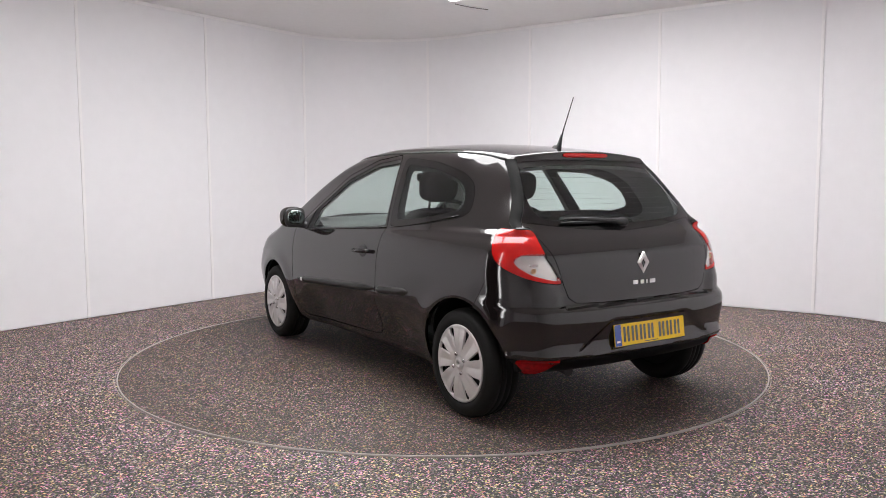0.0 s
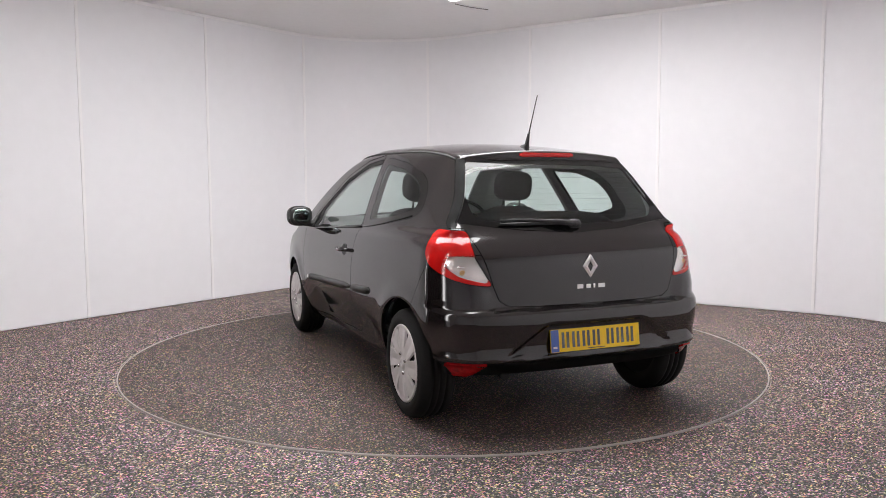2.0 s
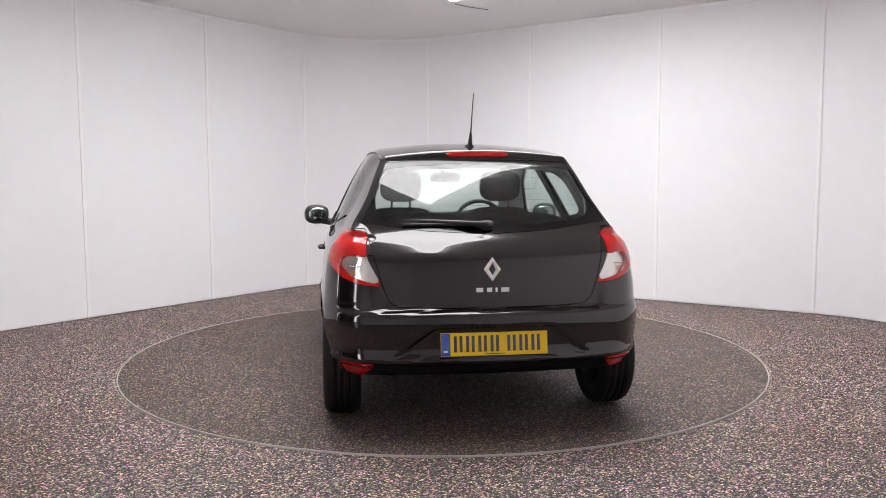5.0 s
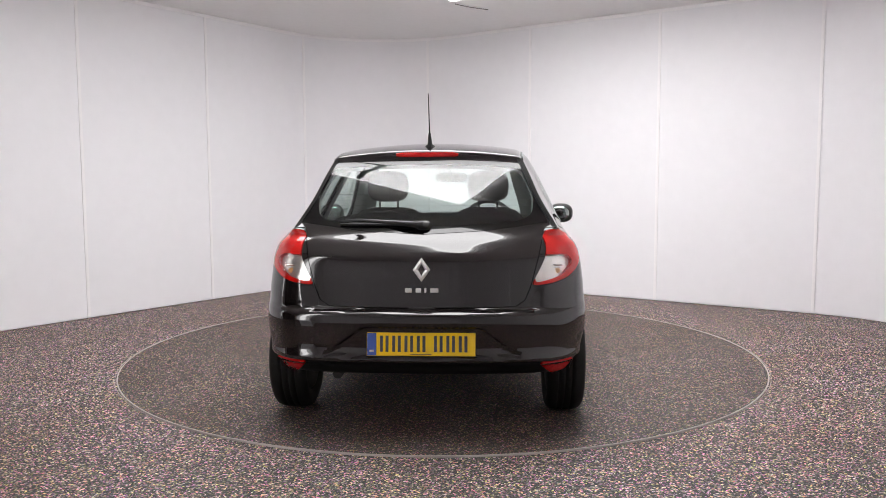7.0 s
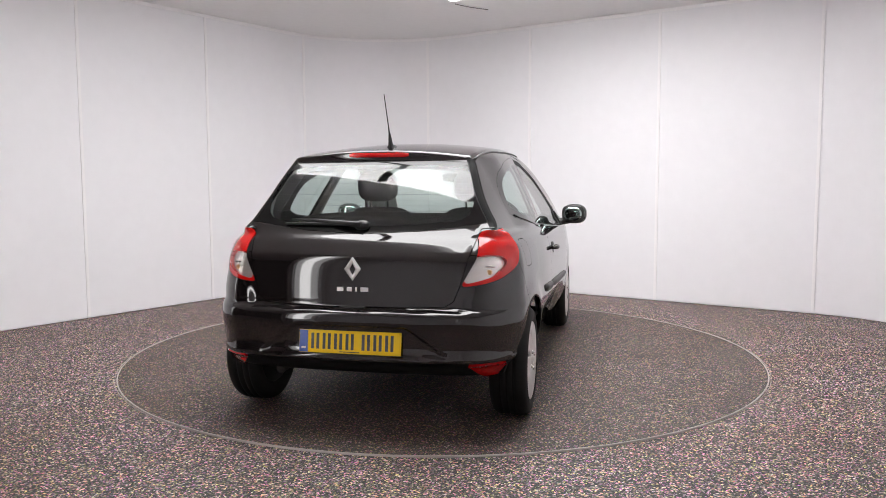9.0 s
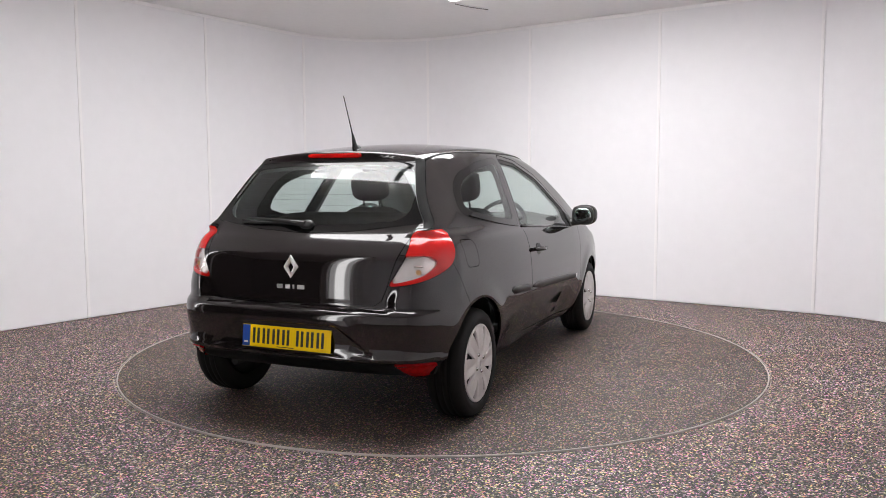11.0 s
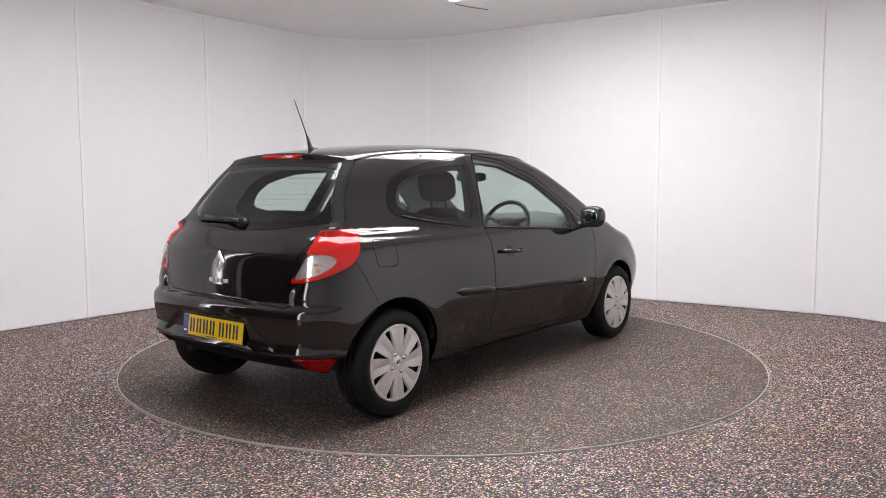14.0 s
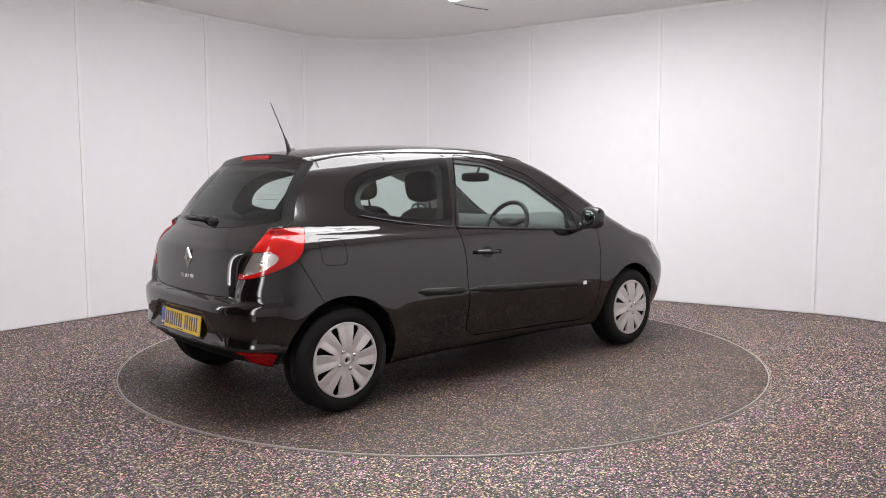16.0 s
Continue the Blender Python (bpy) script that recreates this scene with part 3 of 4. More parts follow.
SCREEN_CLEAR = soft_corners(mirrored([(0.05, 1.010), (0.30, 1.020), (0.50, 1.040), (0.545, 1.075), (0.552, 1.20), (0.49, 1.300), (0.28, 1.318), (0.05, 1.322)]), 0.03)
REFLECTOR = soft_corners([(0.560, 0.366), (0.745, 0.366), (0.730, 0.335), (0.680, 0.288), (0.645, 0.284), (0.60, 0.322)], 0.018)
FLAP = soft_corners([(-1.418, 0.938), (-1.262, 0.932), (-1.262, 0.795), (-1.412, 0.80)], 0.035)


def on_side(pts):
    return lambda p: np.maximum(inside(p[:, 0], p[:, 2], pts), 0.40 - np.abs(p[:, 1]))


def on_rear(pts, front=-1.12):
    return lambda p: np.maximum(inside(p[:, 1], p[:, 2], pts), p[:, 0] - front)


def on_corner(pts):
    return lambda p: np.maximum(inside((p[:, 0] + np.abs(p[:, 1])) / math.sqrt(2), p[:, 2], pts), p[:, 0] + 1.2)


def left(p):
    return -p[:, 1]


def wheel_gap(p):
    d = np.minimum(np.hypot(p[:, 0] + AXLE, p[:, 2] - 0.285) - 0.347, np.hypot(p[:, 0] - AXLE, p[:, 2] - 0.285) - 0.335)
    return np.maximum(d, 0.5 - np.abs(p[:, 1]))


def roof_line(p):
    wide = 0.505 + 0.03 * step01(-1.2, -0.5, p[:, 0]) - 0.02 * step01(0.0, 0.5, p[:, 0])
    return np.maximum.reduce([np.abs(p[:, 1]) - wide, -1.285 - p[:, 0], p[:, 0] - 0.40, 1.2 - p[:, 2]])


def windscreen(p):
    wide = 0.50 + 0.13 * step01(0.4, 1.3, p[:, 0])
    return np.maximum.reduce([np.abs(p[:, 1]) - wide, 0.44 - p[:, 0], p[:, 0] - 1.33, 0.9 - p[:, 2]])


def bonnet(p):
    return np.maximum.reduce([np.abs(p[:, 1]) - 0.60 + 0.25 * np.maximum(p[:, 0] - 1.7, 0), 1.345 - p[:, 0], p[:, 0] - 1.98, 0.6 - p[:, 2]])


def skin_point(x, z, sgn):
    """The skin's place beside (x, z)."""
    lo, hi = 0.3, 1.0
    for _ in range(30):
        mid = (lo + hi) / 2
        if form(np.array([[x, mid, z]]))[0] > 0:
            hi = mid
        else:
            lo = mid
    return sgn * lo


def top_point(x, y):
    lo, hi = 0.9, 1.6
    for _ in range(30):
        mid = (lo + hi) / 2
        if form(np.array([[x, y, mid]]))[0] > 0:
            hi = mid
        else:
            lo = mid
    return lo


def rear_point(y, z):
    lo, hi = -2.1, -1.0
    for _ in range(30):
        mid = (lo + hi) / 2
        if form(np.array([[mid, y, z]]))[0] > 0:
            lo = mid
        else:
            hi = mid
    return hi


car = thing("hatchback_car", "glossy black three-door hatchback car standing on the turntable", "car")
base = skin_grid()
_, rest = split(base, wheel_gap, 0.0)
skin_all = rest

# rear lamps
lamps, rest = split(rest, on_corner(LAMP))
for side, sgn in (("left", 1), ("right", -1)):
    one = keep(lamps, -sgn * lamps[0][:, 1])
    clear, red = split(one, on_corner(LENS), 0.0)
    lamp = panel("rear_lamp", red, RED, car, "red rear lamp with a clear lower lens", 0.03, 0.003)
    panel("lens", clear, CLEAR, lamp, "clear lens", 0.0, 0.003)
    inner("reflector", clear, BOWL, lamp, "silver reflector bowl", 0.016)
    v, _ = compact(clear)
    c = v.mean(0) - unit(slope_of(v.mean(0)[None]))[0] * 0.008
    part("bulb", pad_bm((0.016, 0.060, 0.026), (c[0] + 0.006, c[1], c[2] - 0.022), 0.6, n=10), AMBER, lamp, "amber bulb")
    # thin divider bar across the bowl, not a light source
    part("bulb", pad_bm((0.018, 0.085, 0.010), (c[0] + 0.006, c[1], c[2] + 0.006), 0.6, n=10), CHROME, lamp, "silver bar dividing the lens")

# tailgate: above the lamps it wraps round the corner on to the flank
def gate_area(p):
    wrap = np.maximum.reduce([-0.040 - faces_of(p)[1], 1.003 - p[:, 2], p[:, 2] - 1.352, p[:, 0] + 1.2])
    rest_of = np.maximum(on_rear(GATE, -1.275)(p), np.minimum(p[:, 2] - 1.020, 1.335 - p[:, 2]))
    return np.minimum(rest_of, wrap)


def screen_area(p):
    return np.maximum(on_rear(SCREEN)(p), faces_of(p)[0] + 0.020)


def edge_band(p):
    return np.maximum.reduce([-0.0225 - faces_of(p)[0], 1.006 - p[:, 2], p[:, 2] - 1.350, p[:, 0] + 1.2])


gate, rest = split(rest, gate_area, 0.002)
screen, gate = split(gate, screen_area, 0.0012)
clear, frit = split(screen, on_rear(SCREEN_CLEAR), 0.0)
seal, gate = split(gate, edge_band, 0.0)
tailgate = panel("tailgate", gate, PAINT, car, "glossy black tailgate", 0.02)
# the glossy corner is given a dull black so no white highlight runs down it
for sgn in (1, -1):
    panel("tailgate_dull_edge", keep(seal, -sgn * seal[0][:, 1]), DULL_BLACK, tailgate, "tailgate side edge, made dull against highlights", 0.0)
for k in range(9):
    z = 1.055 + 0.028 * k
    half = 0.53 - 0.20 * max(0.0, z - 1.2)
    wire = [(rear_point(y, z) + 0.002, y, z) for y in np.linspace(-half, half, 13)]
    part("heating_wire", rod_bm(wire, [0.0005] * 13, 4), RUBBER, tailgate, "thin dark heating wire")
bm = bmesh.new()
rows = []
for y in np.linspace(-0.165, 0.165, 15):
    x, end = rear_point(y, 1.374), 1.0 if abs(y) < 0.16 else 0.6
    rows.append([bm.verts.new((x + dx, y, 1.374 + dz * end)) for dx, dz in ((0.012, -0.0125), (-0.005, -0.0115), (-0.008, -0.006), (-0.008, 0.006), (-0.005, 0.0115), (0.012, 0.0125))])
for one, two in zip(rows, rows[1:]):
    for k in range(5):
        bm.faces.new((one[k], one[k + 1], two[k + 1], two[k]))
bm.faces.new(rows[0])
bm.faces.new(rows[-1])
bmesh.ops.recalc_face_normals(bm, faces=bm.faces)
part("brake_light", bm, RED, tailgate, "red high-level brake light")
panel("screen_border", frit, FRIT, tailgate, "black border of the rear window", 0.004)
panel("rear_window", clear, GLASS, tailgate, "green-tinted rear window", 0.0)

# side windows, doors and the fuel flap
quarters, rest = split(rest, on_side(QUARTER), 0.001)
doors, rest = split(rest, on_side(DOOR), 0.0028)
flap, rest = split(rest, lambda p: np.maximum(on_side(FLAP)(p), p[:, 1]), 0.0015)
panel("fuel_flap", flap, PAINT, car, "glossy black fuel flap", 0.012)
for sgn in (1, -1):
    clear, frit = split(keep(quarters, -sgn * quarters[0][:, 1]), on_side(QUARTER_GLASS), 0.0)
    pane = panel("quarter_window_border", frit, FRIT, car, "black border of the side window", 0.006)
    panel("quarter_window", clear, GLASS, pane, "green-tinted side window", 0.0)
    opening, door = split(keep(doors, -sgn * doors[0][:, 1]), on_side(DOOR_FRAME), 0.0)
    clear, seal = split(opening, on_side(DOOR_GLASS), 0.0)
    door_ob = panel("door", door, PAINT, car, "glossy black closed door", 0.02)
    panel("window_seal", seal, RUBBER, door_ob, "matt black window seal", 0.012, -0.004)
    panel("door_window", clear, GLASS, door_ob, "green-tinted door window", 0.0, -0.007)

# bumper, its dark lower edge and reflectors
bumper, rest = split(rest, lambda p: np.maximum(p[:, 2] - 0.88, p[:, 0] + 1.545 - (0.834 - p[:, 2]) * 0.555))
low, bumper = split(bumper, lambda p: p[:, 2] - 0.372, 0.0)
glints, low = split(low, lambda p: np.maximum(inside(np.abs(p[:, 1]), p[:, 2], REFLECTOR), p[:, 0] + 1.45), 0.001)
bumper_ob = panel("rear_bumper", bumper, PAINT, car, "glossy black rear bumper", 0.02)
panel("lower_edge", low, DULL_BLACK, bumper_ob, "matt black lower edge", 0.02, -0.003)
for sgn in (1, -1):
    panel("bumper_reflector", keep(glints, -sgn * glints[0][:, 1]), DEEP_RED, bumper_ob, "red reflector", 0.012, 0.006)

# roof, windscreen, bonnet, and the rest of the shell
roof, rest = split(rest, roof_line, 0.003)
panel("roof", roof, PAINT, car, "glossy black roof", 0.01)
for sgn in (1, -1):
    ditch = []
    for x in np.linspace(-1.27, 0.385, 30):
        wide = 0.505 + 0.03 * step01(-1.2, -0.5, x) - 0.02 * step01(0.0, 0.5, x)
        ditch.append((x, sgn * float(wide), top_point(x, float(wide)) - 0.002))
    part("roof_moulding", rod_bm(ditch, [0.0075] * 30, 8), RUBBER, car, "dull black roof moulding")
front_glass, rest = split(rest, windscreen, 0.002)
panel("windscreen", front_glass, GLASS, car, "green-tinted windscreen", 0.0)
HEADLAMP = soft_corners([(1.50, 0.800), (1.66, 0.79), (1.86, 0.705), (1.96, 0.62), (1.90, 0.565), (1.76, 0.60), (1.58, 0.70)], 0.03)
beams, rest = split(rest, lambda p: np.maximum(inside(p[:, 0], p[:, 2], HEADLAMP), 0.42 - np.abs(p[:, 1])), 0.0015)
for sgn in (1, -1):
    one = keep(beams, -sgn * beams[0][:, 1])
    head = panel("headlamp", one, CLEAR, car, "clear headlamp", 0.0)
    inner("headlamp_bowl", one, BOWL, head, "silver reflector bowl", 0.03)
hood, rest = split(rest, bonnet, 0.002)
panel("bonnet", hood, PAINT, car, "glossy black bonnet", 0.015)
nose, rest = split(rest, lambda p: np.maximum(1.72 + 0.25 * np.maximum(p[:, 2] - 0.6, 0) - p[:, 0], p[:, 2] - 0.72), 0.0015)
panel("front_bumper", nose, PAINT, car, "glossy black front bumper", 0.02)
panel("body", rest, PAINT, car, "glossy black body shell", 0.02)

# inside skin: pale above the belt, dark below
trim = skin_all
for fn in (on_side(DOOR_GLASS), on_side(QUARTER_INNER), on_rear(SCREEN_CLEAR), windscreen):
    _, trim = split(trim, fn, 0.0)
above, below = split(trim, lambda p: 0.965 - p[:, 2], 0.0)
frame_trim, above = split(above, on_side(soft_corners([(-0.33, 1.372), (-0.76, 1.350), (-1.03, 1.29), (-1.15, 1.22), (-1.21, 1.07), (-1.12, 1.02), (-0.85, 0.985), (-0.46, 0.968)], 0.05)), 0.0)
for sgn in (1, -1):
    inner("pillar_trim", keep(frame_trim, -sgn * frame_trim[0][:, 1]), PLASTIC, car, "dark trim round the side window", 0.03)
inner("headlining", above, LINING, car, "pale grey headlining and pillar trim", 0.028)
below = keep(below, 0.43 - below[0][:, 2])
inner("inner_trim", below, PLASTIC, car, "dark inner trim", 0.034)

# floor pan and wheel housings
part("floor_pan", box_bm((3.2, 1.14, 0.06), (0.08, 0, 0.275), 0.02), PLASTIC, car, "dark underside")
for wx in (-AXLE, AXLE):
    for sgn in (1, -1):
        bm = bmesh.new()
        arc = [radians(a) for a in range(3, 178, 6)]
        rows = [[bm.verts.new((wx + r * math.cos(a), sgn * (y - (0.07 * (1 - math.sin(a)) ** 2 if y > 0.7 else 0.0)), 0.285 + r * math.sin(a))) for a in arc] for r, y in ((0.352, 0.79), (0.372, 0.785), (0.372, 0.50), (0.05, 0.50))]
        for one, two in zip(rows, rows[1:]):
            for k in range(len(arc) - 1):
                bm.faces.new((one[k], one[k + 1], two[k + 1], two[k]))
        part("wheel_housing", bm, DULL_BLACK, car, "dark wheel housing")


# wheels
def wheel_at(x, y, side):
    turn_side = pose(x, y, 0.287, 0, 0, 0 if side > 0 else 180)
    hub = part("wheel", lathe_bm([(0.02, -0.17), (0.185, -0.17), (0.195, -0.155), (0.195, -0.02), (0.18, -0.035), (0.02, -0.045)], 40), RUBBER, car, "dark steel wheel with a silver cover")
    hub.matrix_local = turn_side
    profile_t = [(0.192, -0.165), (0.215, -0.178), (0.255, -0.183), (0.273, -0.174), (0.283, -0.158)]
    for g in (-0.125, -0.092, -0.058):
        profile_t += [(0.2865, g - 0.014), (0.2865, g - 0.005), (0.280, g - 0.004), (0.280, g + 0.004), (0.2865, g + 0.005)]
    profile_t += [(0.2855, -0.035), (0.280, -0.012), (0.270, 0.001), (0.255, 0.009), (0.248, 0.0085), (0.245, 0.011), (0.222, 0.010), (0.205, 0.002), (0.196, -0.008)]
    tyre = part("tyre", lathe_bm(profile_t, 72), TYRE, hub, "black rubber tyre")
    # cover: a domed disc with eight openings
    nr, na = 26, 192
    rr = np.linspace(0.012, 0.196, nr)
    r, a = np.meshgrid(rr, np.linspace(0, 2 * np.pi, na, endpoint=False), indexing="ij")
    dome = 0.012 - 0.10 * (r - 0.06).clip(0) ** 1.4 + 0.006 * np.exp(-((r - 0.19) / 0.008) ** 2) + 0.007 * np.abs(np.sin(4 * a + 2.4 * (r - 0.13))) * step01(0.05, 0.11, r) * (1 - step01(0.165, 0.19, r)) + 0.007 * (1 - step01(0.024, 0.032, r)) - 0.004 * np.exp(-((r - 0.036) / 0.006) ** 2)
    v = np.stack([r * np.cos(a), dome - 0.004, r * np.sin(a)], -1).reshape(-1, 3)
    i, j = np.meshgrid(np.arange(nr - 1), np.arange(na), indexing="ij")
    p, q = i * na + j, i * na + (j + 1) % na
    t = np.concatenate([np.stack([p, q, p + na], -1).reshape(-1, 3), np.stack([q, q + na, p + na], -1).reshape(-1, 3)])
    ang = (np.arctan2(v[:, 2], v[:, 0]) + 0.6 * (np.hypot(v[:, 0], v[:, 2]) - 0.13)) % (np.pi / 4) - np.pi / 8
    rad = np.hypot(v[:, 0], v[:, 2])
    hole = inside(rad, ang * rad, soft_corners([(0.078, -0.001), (0.080, 0.003), (0.125, 0.011), (0.172, 0.025), (0.183, 0.020), (0.185, -0.012), (0.176, -0.017), (0.130, -0.007)], 0.005))
    v, t = keep((v, t), -hole, False)
    used = np.unique(t)
    back = np.full(len(v), -1)
    back[used] = np.arange(len(used))
    v, t = v[used], back[t]
    e = np.sort(np.concatenate([t[:, [0, 1]], t[:, [1, 2]], t[:, [2, 0]]]), 1)
    pairs = np.concatenate([t[:, [0, 1]], t[:, [1, 2]], t[:, [2, 0]]])
    _, idx, num = np.unique(e, axis=0, return_index=True, return_counts=True)
    rim = pairs[idx[num == 1]]
    v = v * np.array([1.04, 1.0, 1.04])
    deep = v.copy()
    deep[:, 1] -= 0.014
    faces = [tuple(f[::-1]) for f in t] + [(a_, b_, b_ + len(v), a_ + len(v)) for a_, b_ in rim]
    cover = mesh_part("wheel_cover", np.concatenate([v, deep]), faces, COVER, hub, "silver eight-spoke wheel cover")
    for k in range(4):
        an = radians(45 + 90 * k + 20)
        stud = part("wheel_bolt", pad_bm((0.021, 0.016, 0.021), (0.052 * math.cos(an), 0.010, 0.052 * math.sin(an)), 0.7, n=8), CHROME, hub, "silver bolt")
    return hub


for wx in (-AXLE, AXLE):
    for sgn in (1, -1):
        wheel_at(wx, sgn * 0.812, sgn)


# side mouldings, handles, mirrors
def moulding(sgn, x0, x1, z0, z1):
    bm = bmesh.new()
    rows = []
    n = max(4, int((x1 - x0) / 0.05))
    for k in range(n + 1):
        x, z = x0 + (x1 - x0) * k / n, z0 + (z1 - z0) * k / n
        end = min(1.0, 6 * min(k, n - k) / n + 0.25)
        rows.append([bm.verts.new((x, skin_point(x, z + dz, sgn) + sgn * dy * end, z + dz * end)) for dz, dy in ((-0.026, -0.004), (-0.023, 0.010), (0.010, 0.017), (0.019, 0.009), (0.021, -0.004))])
    for one, two in zip(rows, rows[1:]):
        for k in range(4):
            bm.faces.new((one[k], one[k + 1], two[k + 1], two[k])).smooth = True
    bm.faces.new(rows[0])
    bm.faces.new(rows[-1])
    bmesh.ops.recalc_face_normals(bm, faces=bm.faces)
    return bm


for sgn in (1, -1):
    part("side_moulding", moulding(sgn, -0.80, -0.424, 0.606, 0.584), PLASTIC, car, "dark side moulding")
    part("side_moulding", moulding(sgn, -0.408, 0.79, 0.583, 0.523), PLASTIC, car, "dark side moulding")
    y = skin_point(0.70, 0.527, sgn)
    part("badge", box_bm((0.040, 0.005, 0.026), (0.69, y + sgn * 0.014, 0.529), 0.001), CHROME, car, "small silver badge")
    # handle over a dark pad that imitates its shaded hollow
    y = skin_point(-0.245, 0.80, sgn)
    part("handle_shade_pad", pad_bm((0.105, 0.012, 0.095), (-0.24, y - sgn * 0.001, 0.792), 0.9, n=14), PLASTIC, car, "dark pad for the handle's shaded hollow")
    grip = [(-0.345, y + sgn * 0.004, 0.806), (-0.33, y + sgn * 0.026, 0.807), (-0.24, y + sgn * 0.034, 0.804), (-0.16, y + sgn * 0.026, 0.801), (-0.145, y + sgn * 0.004, 0.800)]
    part("door_handle", rod_bm(grip, [0.010, 0.013, 0.014, 0.013, 0.010], 12), PAINT, car, "glossy black door handle")
    # mirror
    lean = Matrix.Rotation(radians(13 * sgn), 4, "Z")
    seat_of = lambda dx: Vector((0.70, sgn * 0.912, 0.98)) + lean @ Vector((dx, 0, 0))
    shell = part("door_mirror", pad_bm((0.110, 0.188, 0.150), seat_of(0.0), 0.78, lean), PAINT, car, "glossy black door mirror")
    part("mirror_rim", pad_bm((0.028, 0.176, 0.138), seat_of(-0.036), 0.66, lean), PLASTIC, shell, "matt black rim")
    part("mirror_pane", pad_bm((0.028, 0.150, 0.112), seat_of(-0.0405), 0.8, lean), MIRROR, shell, "mirror glass")
    part("mirror_arm", rod_bm([(0.70, sgn * 0.74, 0.915), (0.71, sgn * 0.80, 0.918), (0.71, sgn * 0.87, 0.93)], [0.034, 0.027, 0.026], 12), PLASTIC, shell, "matt black arm")
    tri = [(0.66, 0.90), (0.84, 0.905), (0.66, 1.005)]
    bm = outline_bm(tri, 0.02 * sgn)
    for v in bm.verts:
        v.co.y += skin_point(v.co.x, v.co.z, sgn) - sgn * 0.012
    part("mirror_base", bm, PLASTIC, car, "matt black mirror base")

    # thin bright-edged strip along the foot of the windows
    foot = [(x, skin_point(x, z, sgn) + sgn * 0.002, z) for x, z in [(0.655 - 0.1095 * k, 0.894 + 0.0062 * k) for k in range(11)]]
    part("belt_strip", rod_bm(foot, [0.006] * 11, 8), FRIT, car, "glossy black belt strip")
    foot = [(x, skin_point(x, z, sgn) + sgn * 0.001, z) for x, z in [(-0.49 - 0.0615 * k, 0.962 + 0.0045 * k + 0.0004 * k * k) for k in range(11)]]
    part("belt_strip", rod_bm(foot, [0.005] * 11, 8), FRIT, car, "glossy black belt strip")

# rear plate, badge and letters
plate_turn = Matrix.Rotation(radians(7), 4, "Y")
plate_x = -1.842
plate = part("number_plate", box_bm((0.006, 0.520, 0.111), (plate_x, 0, 0.459), 0.002, plate_turn), YELLOW, car, "yellow rear number plate with a blue band")


def on_plate(y, z, out=0.0035):
    return Matrix.Translation((plate_x, 0, 0.459)) @ plate_turn @ Matrix.Translation((-out, y, z))


bm = box_bm((0.0016, 0.044, 0.107), bevel=0.0)
bmesh.ops.transform(bm, matrix=on_plate(0.236, 0), verts=bm.verts)
part("blue_band", bm, BLUE, plate, "blue band")
bm = box_bm((0.0016, 0.022, 0.010), bevel=0.0)
bmesh.ops.transform(bm, matrix=on_plate(0.236, -0.032, 0.0048), verts=bm.verts)
part("bar", bm, COVER, plate, "small pale bar")
for k, y in enumerate((0.176, 0.117, 0.058, -0.001, -0.083, -0.142, -0.201)):
    for dy in (0.0135, -0.0135):
        bm = box_bm((0.0016, 0.0145, 0.077), bevel=0.0)
        bmesh.ops.transform(bm, matrix=on_plate(y + dy, 0.002), verts=bm.verts)
        part("bar", bm, INK, plate, "black bar")
bm = box_bm((0.0016, 0.10, 0.004), bevel=0.0)
bmesh.ops.transform(bm, matrix=on_plate(0.0, -0.047), verts=bm.verts)
part("bar", bm, INK, plate, "thin dark line")
part("plate_rim", box_bm((0.005, 0.534, 0.006), (plate_x + 0.004, 0, 0.400), 0.001), PLASTIC, plate, "dark rim")

bx = rear_point(0, 0.81)
bm = bmesh.new()
outer, inn = [(0.043, 0), (0, 0.060), (-0.043, 0), (0, -0.060)], [(0.016, 0), (0, 0.028), (-0.016, 0), (0, -0.028)]
rings = [[bm.verts.new((bx + d, y * s, 0.81 + z * s)) for y, z in pts] for pts, d, s in ((outer, 0.002, 1.0), (outer, -0.006, 0.97), ([(0.5 * (a + c), 0.5 * (b + d_)) for (a, b), (c, d_) in zip(outer, inn)], -0.012, 1.0), (inn, -0.006, 1.03), (inn, 0.002, 1.0))]
for one, two in zip(rings, rings[1:]):
    for k in range(4):
        bm.faces.new((one[k], one[(k + 1) % 4], two[(k + 1) % 4], two[k]))
bmesh.ops.recalc_face_normals(bm, faces=bm.faces)
part("emblem", bm, SILVER, tailgate, "plain chrome diamond")
for y, w in ((0.085, 0.034), (0.037, 0.026), (0.003, 0.010), (-0.040, 0.040)):
    part("bar", box_bm((0.005, w, 0.021), (rear_point(y, 0.712) - 0.002, y - 0.022, 0.712), 0.0015), SILVER, tailgate, "small chrome bar")
# a solid dark block stands for the recess of the tailgate handle
part("gate_recess_block", box_bm((0.05, 0.13, 0.022), (-1.782, 0.0, 0.620), 0.006), RUBBER, tailgate, "dark block for the tailgate's handle recess")

# rear wiper
part("wiper_cap", pad_bm((0.05, 0.075, 0.05), (-1.632, 0.0, 1.012), 0.7, Matrix.Rotation(radians(40), 4, "Y"), 12), PLASTIC, tailgate, "black wiper cap")
arm = [(-1.650, 0.0, 1.018), (-1.645, 0.10, 1.026), (-1.620, 0.25, 1.036), (-1.585, 0.40, 1.040)]
part("wiper_arm", rod_bm(arm, [0.016, 0.013, 0.009, 0.006], 10), PLASTIC, tailgate, "black wiper arm")
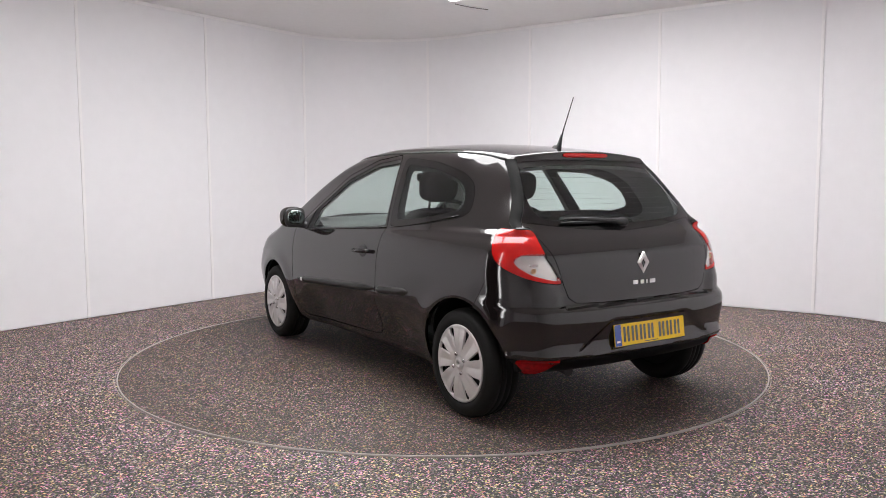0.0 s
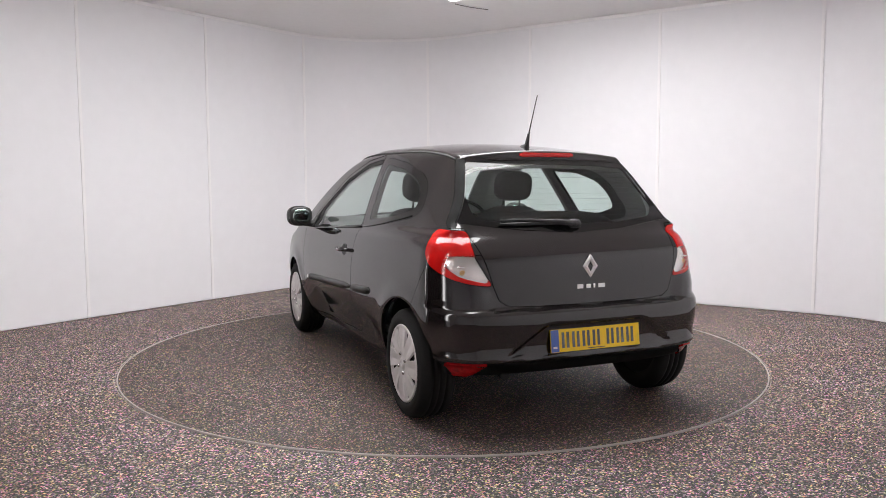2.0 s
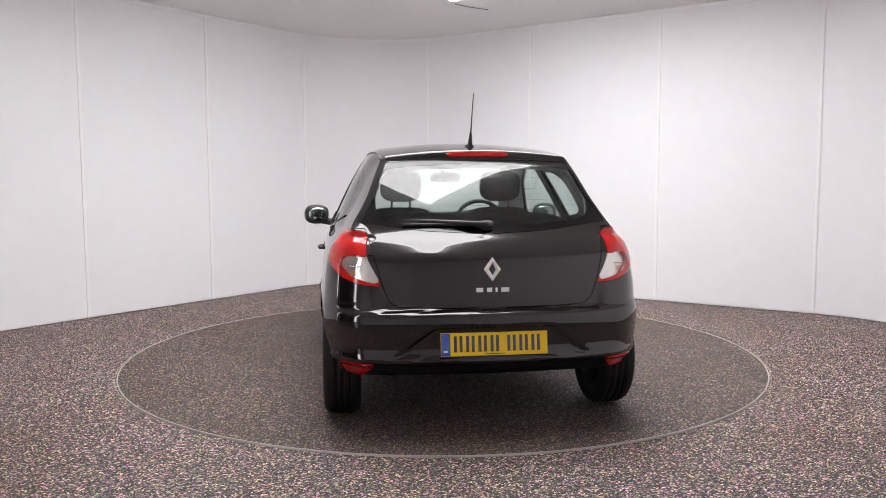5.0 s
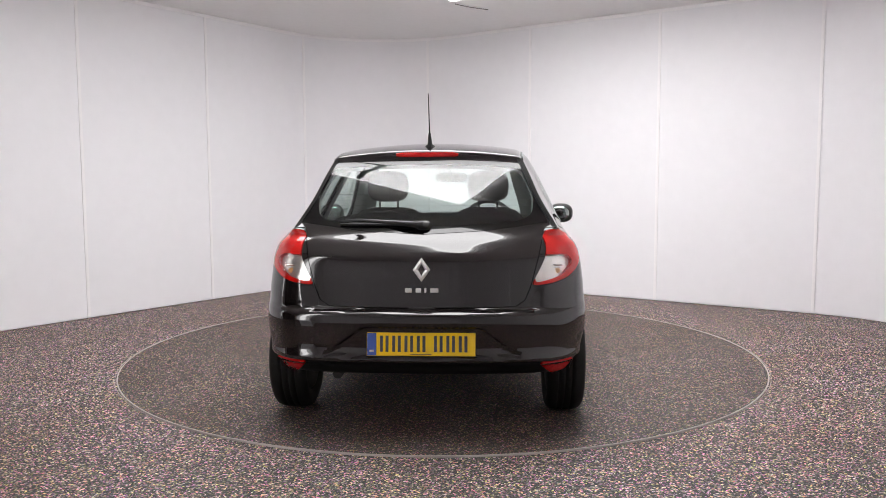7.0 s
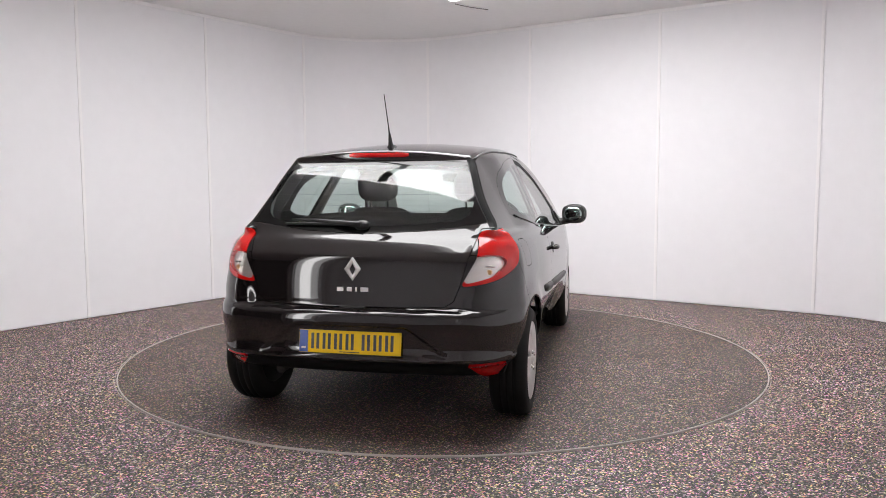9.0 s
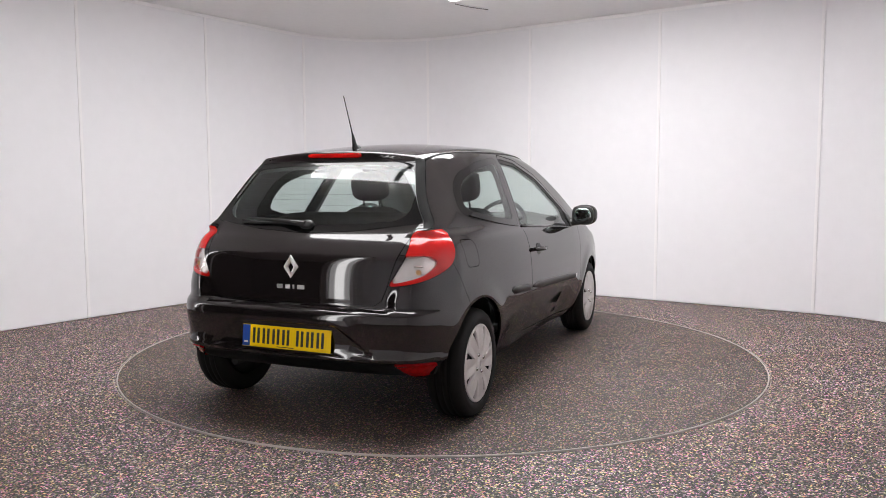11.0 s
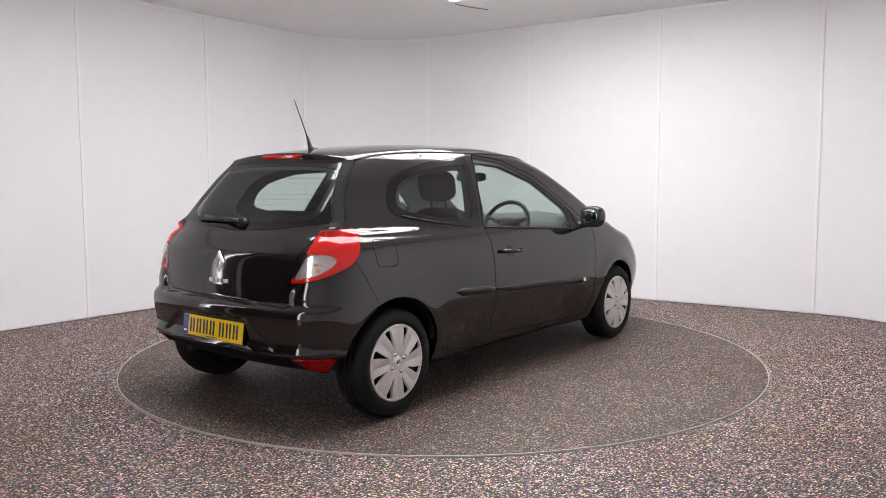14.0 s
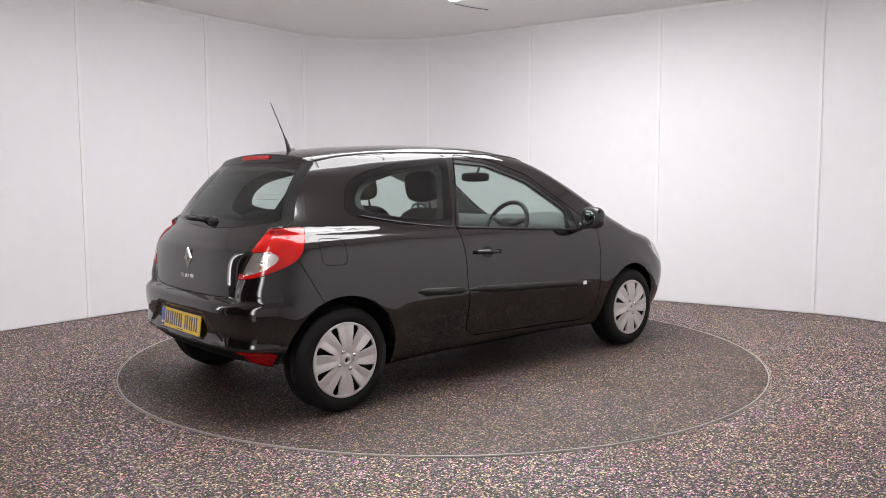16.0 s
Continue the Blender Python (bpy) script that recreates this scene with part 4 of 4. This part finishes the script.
blade = [(rear_point(y, 1.020) - 0.012, y, 1.020) for y in (0.06, 0.15, 0.25, 0.34, 0.42)]
part("wiper_blade", rod_bm(blade, [0.006, 0.008, 0.008, 0.008, 0.005], 8), RUBBER, tailgate, "black wiper blade")

# aerial
part("aerial_base", rod_bm([(-1.105, 0, 1.408), (-1.115, 0, 1.424), (-1.128, 0, 1.436), (-1.15, 0, 1.50)], [0.038, 0.028, 0.014, 0.006], 14), RUBBER, car, "black aerial foot")
part("aerial", rod_bm([(-1.13, 0, 1.44), (-1.165, 0, 1.53), (-1.245, 0, 1.705)], [0.007, 0.0034, 0.0024], 10), RUBBER, car, "thin black aerial")

# exhaust
part("exhaust", rod_bm([(-1.2, 0.40, 0.29), (-1.60, 0.42, 0.285), (-1.70, 0.43, 0.275)], [0.026, 0.024, 0.024], 14), RUBBER, car, "dark exhaust pipe")


# ---- inside the car ----
def front_seat(y):
    back = Matrix.Rotation(radians(-20), 4, "Y")
    seat = part("front_seat", pad_bm((0.52, 0.50, 0.20), (0.02, y, 0.52), 0.45), CLOTH, car, "dark cloth front seat")
    part("backrest", pad_bm((0.16, 0.50, 0.58), (-0.24, y, 0.78), 0.5, back), CLOTH, seat, "dark cloth backrest")
    part("headrest", pad_bm((0.12, 0.27, 0.20), (-0.345, y, 1.20), 0.62, Matrix.Rotation(radians(-10), 4, "Y")), CLOTH, seat, "dark headrest")
    for dy in (0.06, -0.06):
        part("headrest_post", rod_bm([(-0.32, y + dy, 1.05), (-0.34, y + dy, 1.16)], [0.007, 0.007], 8), CHROME, seat, "steel post")


front_seat(0.33)
front_seat(-0.33)
bench = part("rear_bench", pad_bm((0.50, 1.22, 0.18), (-0.80, 0, 0.55), 0.4), CLOTH, car, "dark cloth rear bench")
part("backrest", pad_bm((0.16, 1.24, 0.56), (-1.08, 0, 0.78), 0.4, Matrix.Rotation(radians(-16), 4, "Y")), CLOTH, bench, "dark cloth backrest")
part("parcel_shelf", box_bm((0.36, 1.16, 0.02), (-1.37, 0, 0.955), 0.006), PLASTIC, car, "dark parcel shelf")

dash = [(0.62, 0.62), (0.60, 0.80), (0.62, 0.90), (0.70, 0.945), (0.85, 0.965), (1.02, 0.955), (1.18, 0.93), (1.22, 0.62)]
bm = bmesh.new()
rows = []
for y in np.linspace(-0.69, 0.69, 24):
    rise = 0.035 * math.exp(-((y + 0.33) / 0.16) ** 2) + 0.012 * math.exp(-(y / 0.2) ** 2)
    rows.append([bm.verts.new((x, y, z + (rise if z > 0.88 else 0))) for x, z in dash])
for one, two in zip(rows, rows[1:]):
    for k in range(len(dash) - 1):
        bm.faces.new((one[k], one[k + 1], two[k + 1], two[k])).smooth = True
bmesh.ops.recalc_face_normals(bm, faces=bm.faces)
part("dashboard", bm, DASH, car, "dark dashboard")
lean = Matrix.Translation((0.44, -0.34, 0.912)) @ Matrix.Rotation(radians(-64), 4, "Y")
ring_pts = [lean @ Vector((0.185 * math.cos(a), 0.185 * math.sin(a), 0)) for a in np.linspace(0, 2 * math.pi, 36, endpoint=False)]
steering = part("steering_wheel", rod_bm(ring_pts, [0.016] * 36, 10, True), PLASTIC, car, "dark three-spoke steering wheel")
bm = pad_bm((0.13, 0.15, 0.05), (0, 0, -0.01), 0.6, n=12)
bmesh.ops.transform(bm, matrix=lean, verts=bm.verts)
part("hub", bm, PLASTIC, steering, "dark hub")
for a in (270, 20, 160):
    part("spoke", rod_bm([lean @ Vector((0.05 * math.cos(radians(a - 90)), 0.05 * math.sin(radians(a - 90)), 0)), lean @ Vector((0.18 * math.cos(radians(a - 90)), 0.18 * math.sin(radians(a - 90)), 0))], [0.022, 0.014], 8), PLASTIC, steering)
part("column", rod_bm([(0.48, -0.34, 0.92), (0.75, -0.34, 0.80)], [0.05, 0.06], 12), PLASTIC, car, "dark steering column")
inside_mirror = part("inside_mirror", pad_bm((0.035, 0.235, 0.068), (0.40, -0.06, 1.262), 0.5, Matrix.Rotation(radians(14), 4, "Z")), PLASTIC, car, "dark inside mirror")
part("mirror_stem", rod_bm([(0.41, -0.06, 1.27), (0.47, -0.03, 1.335), (0.50, -0.02, 1.365)], [0.01, 0.01, 0.016], 8), PLASTIC, inside_mirror, "dark stem")


# ---- movement: the turntable carries the car round ----
def motions():
    on_deck = Matrix.Translation((-0.1234, 0.0048, 0.0))
    rows_car, rows_deck = [], []
    for k in range(33):
        t = 0.5 * k
        turn = 123.243 - 5.21238 * t + 0.00676 * t * t
        rows_car.append((t, pose(0, 0, 0, 0, 0, turn) @ on_deck))
        rows_deck.append((t, pose(0, 0, 0, 0, 0, turn)))
    walk(car, rows_car)
    walk(turntable, rows_deck)


motions()
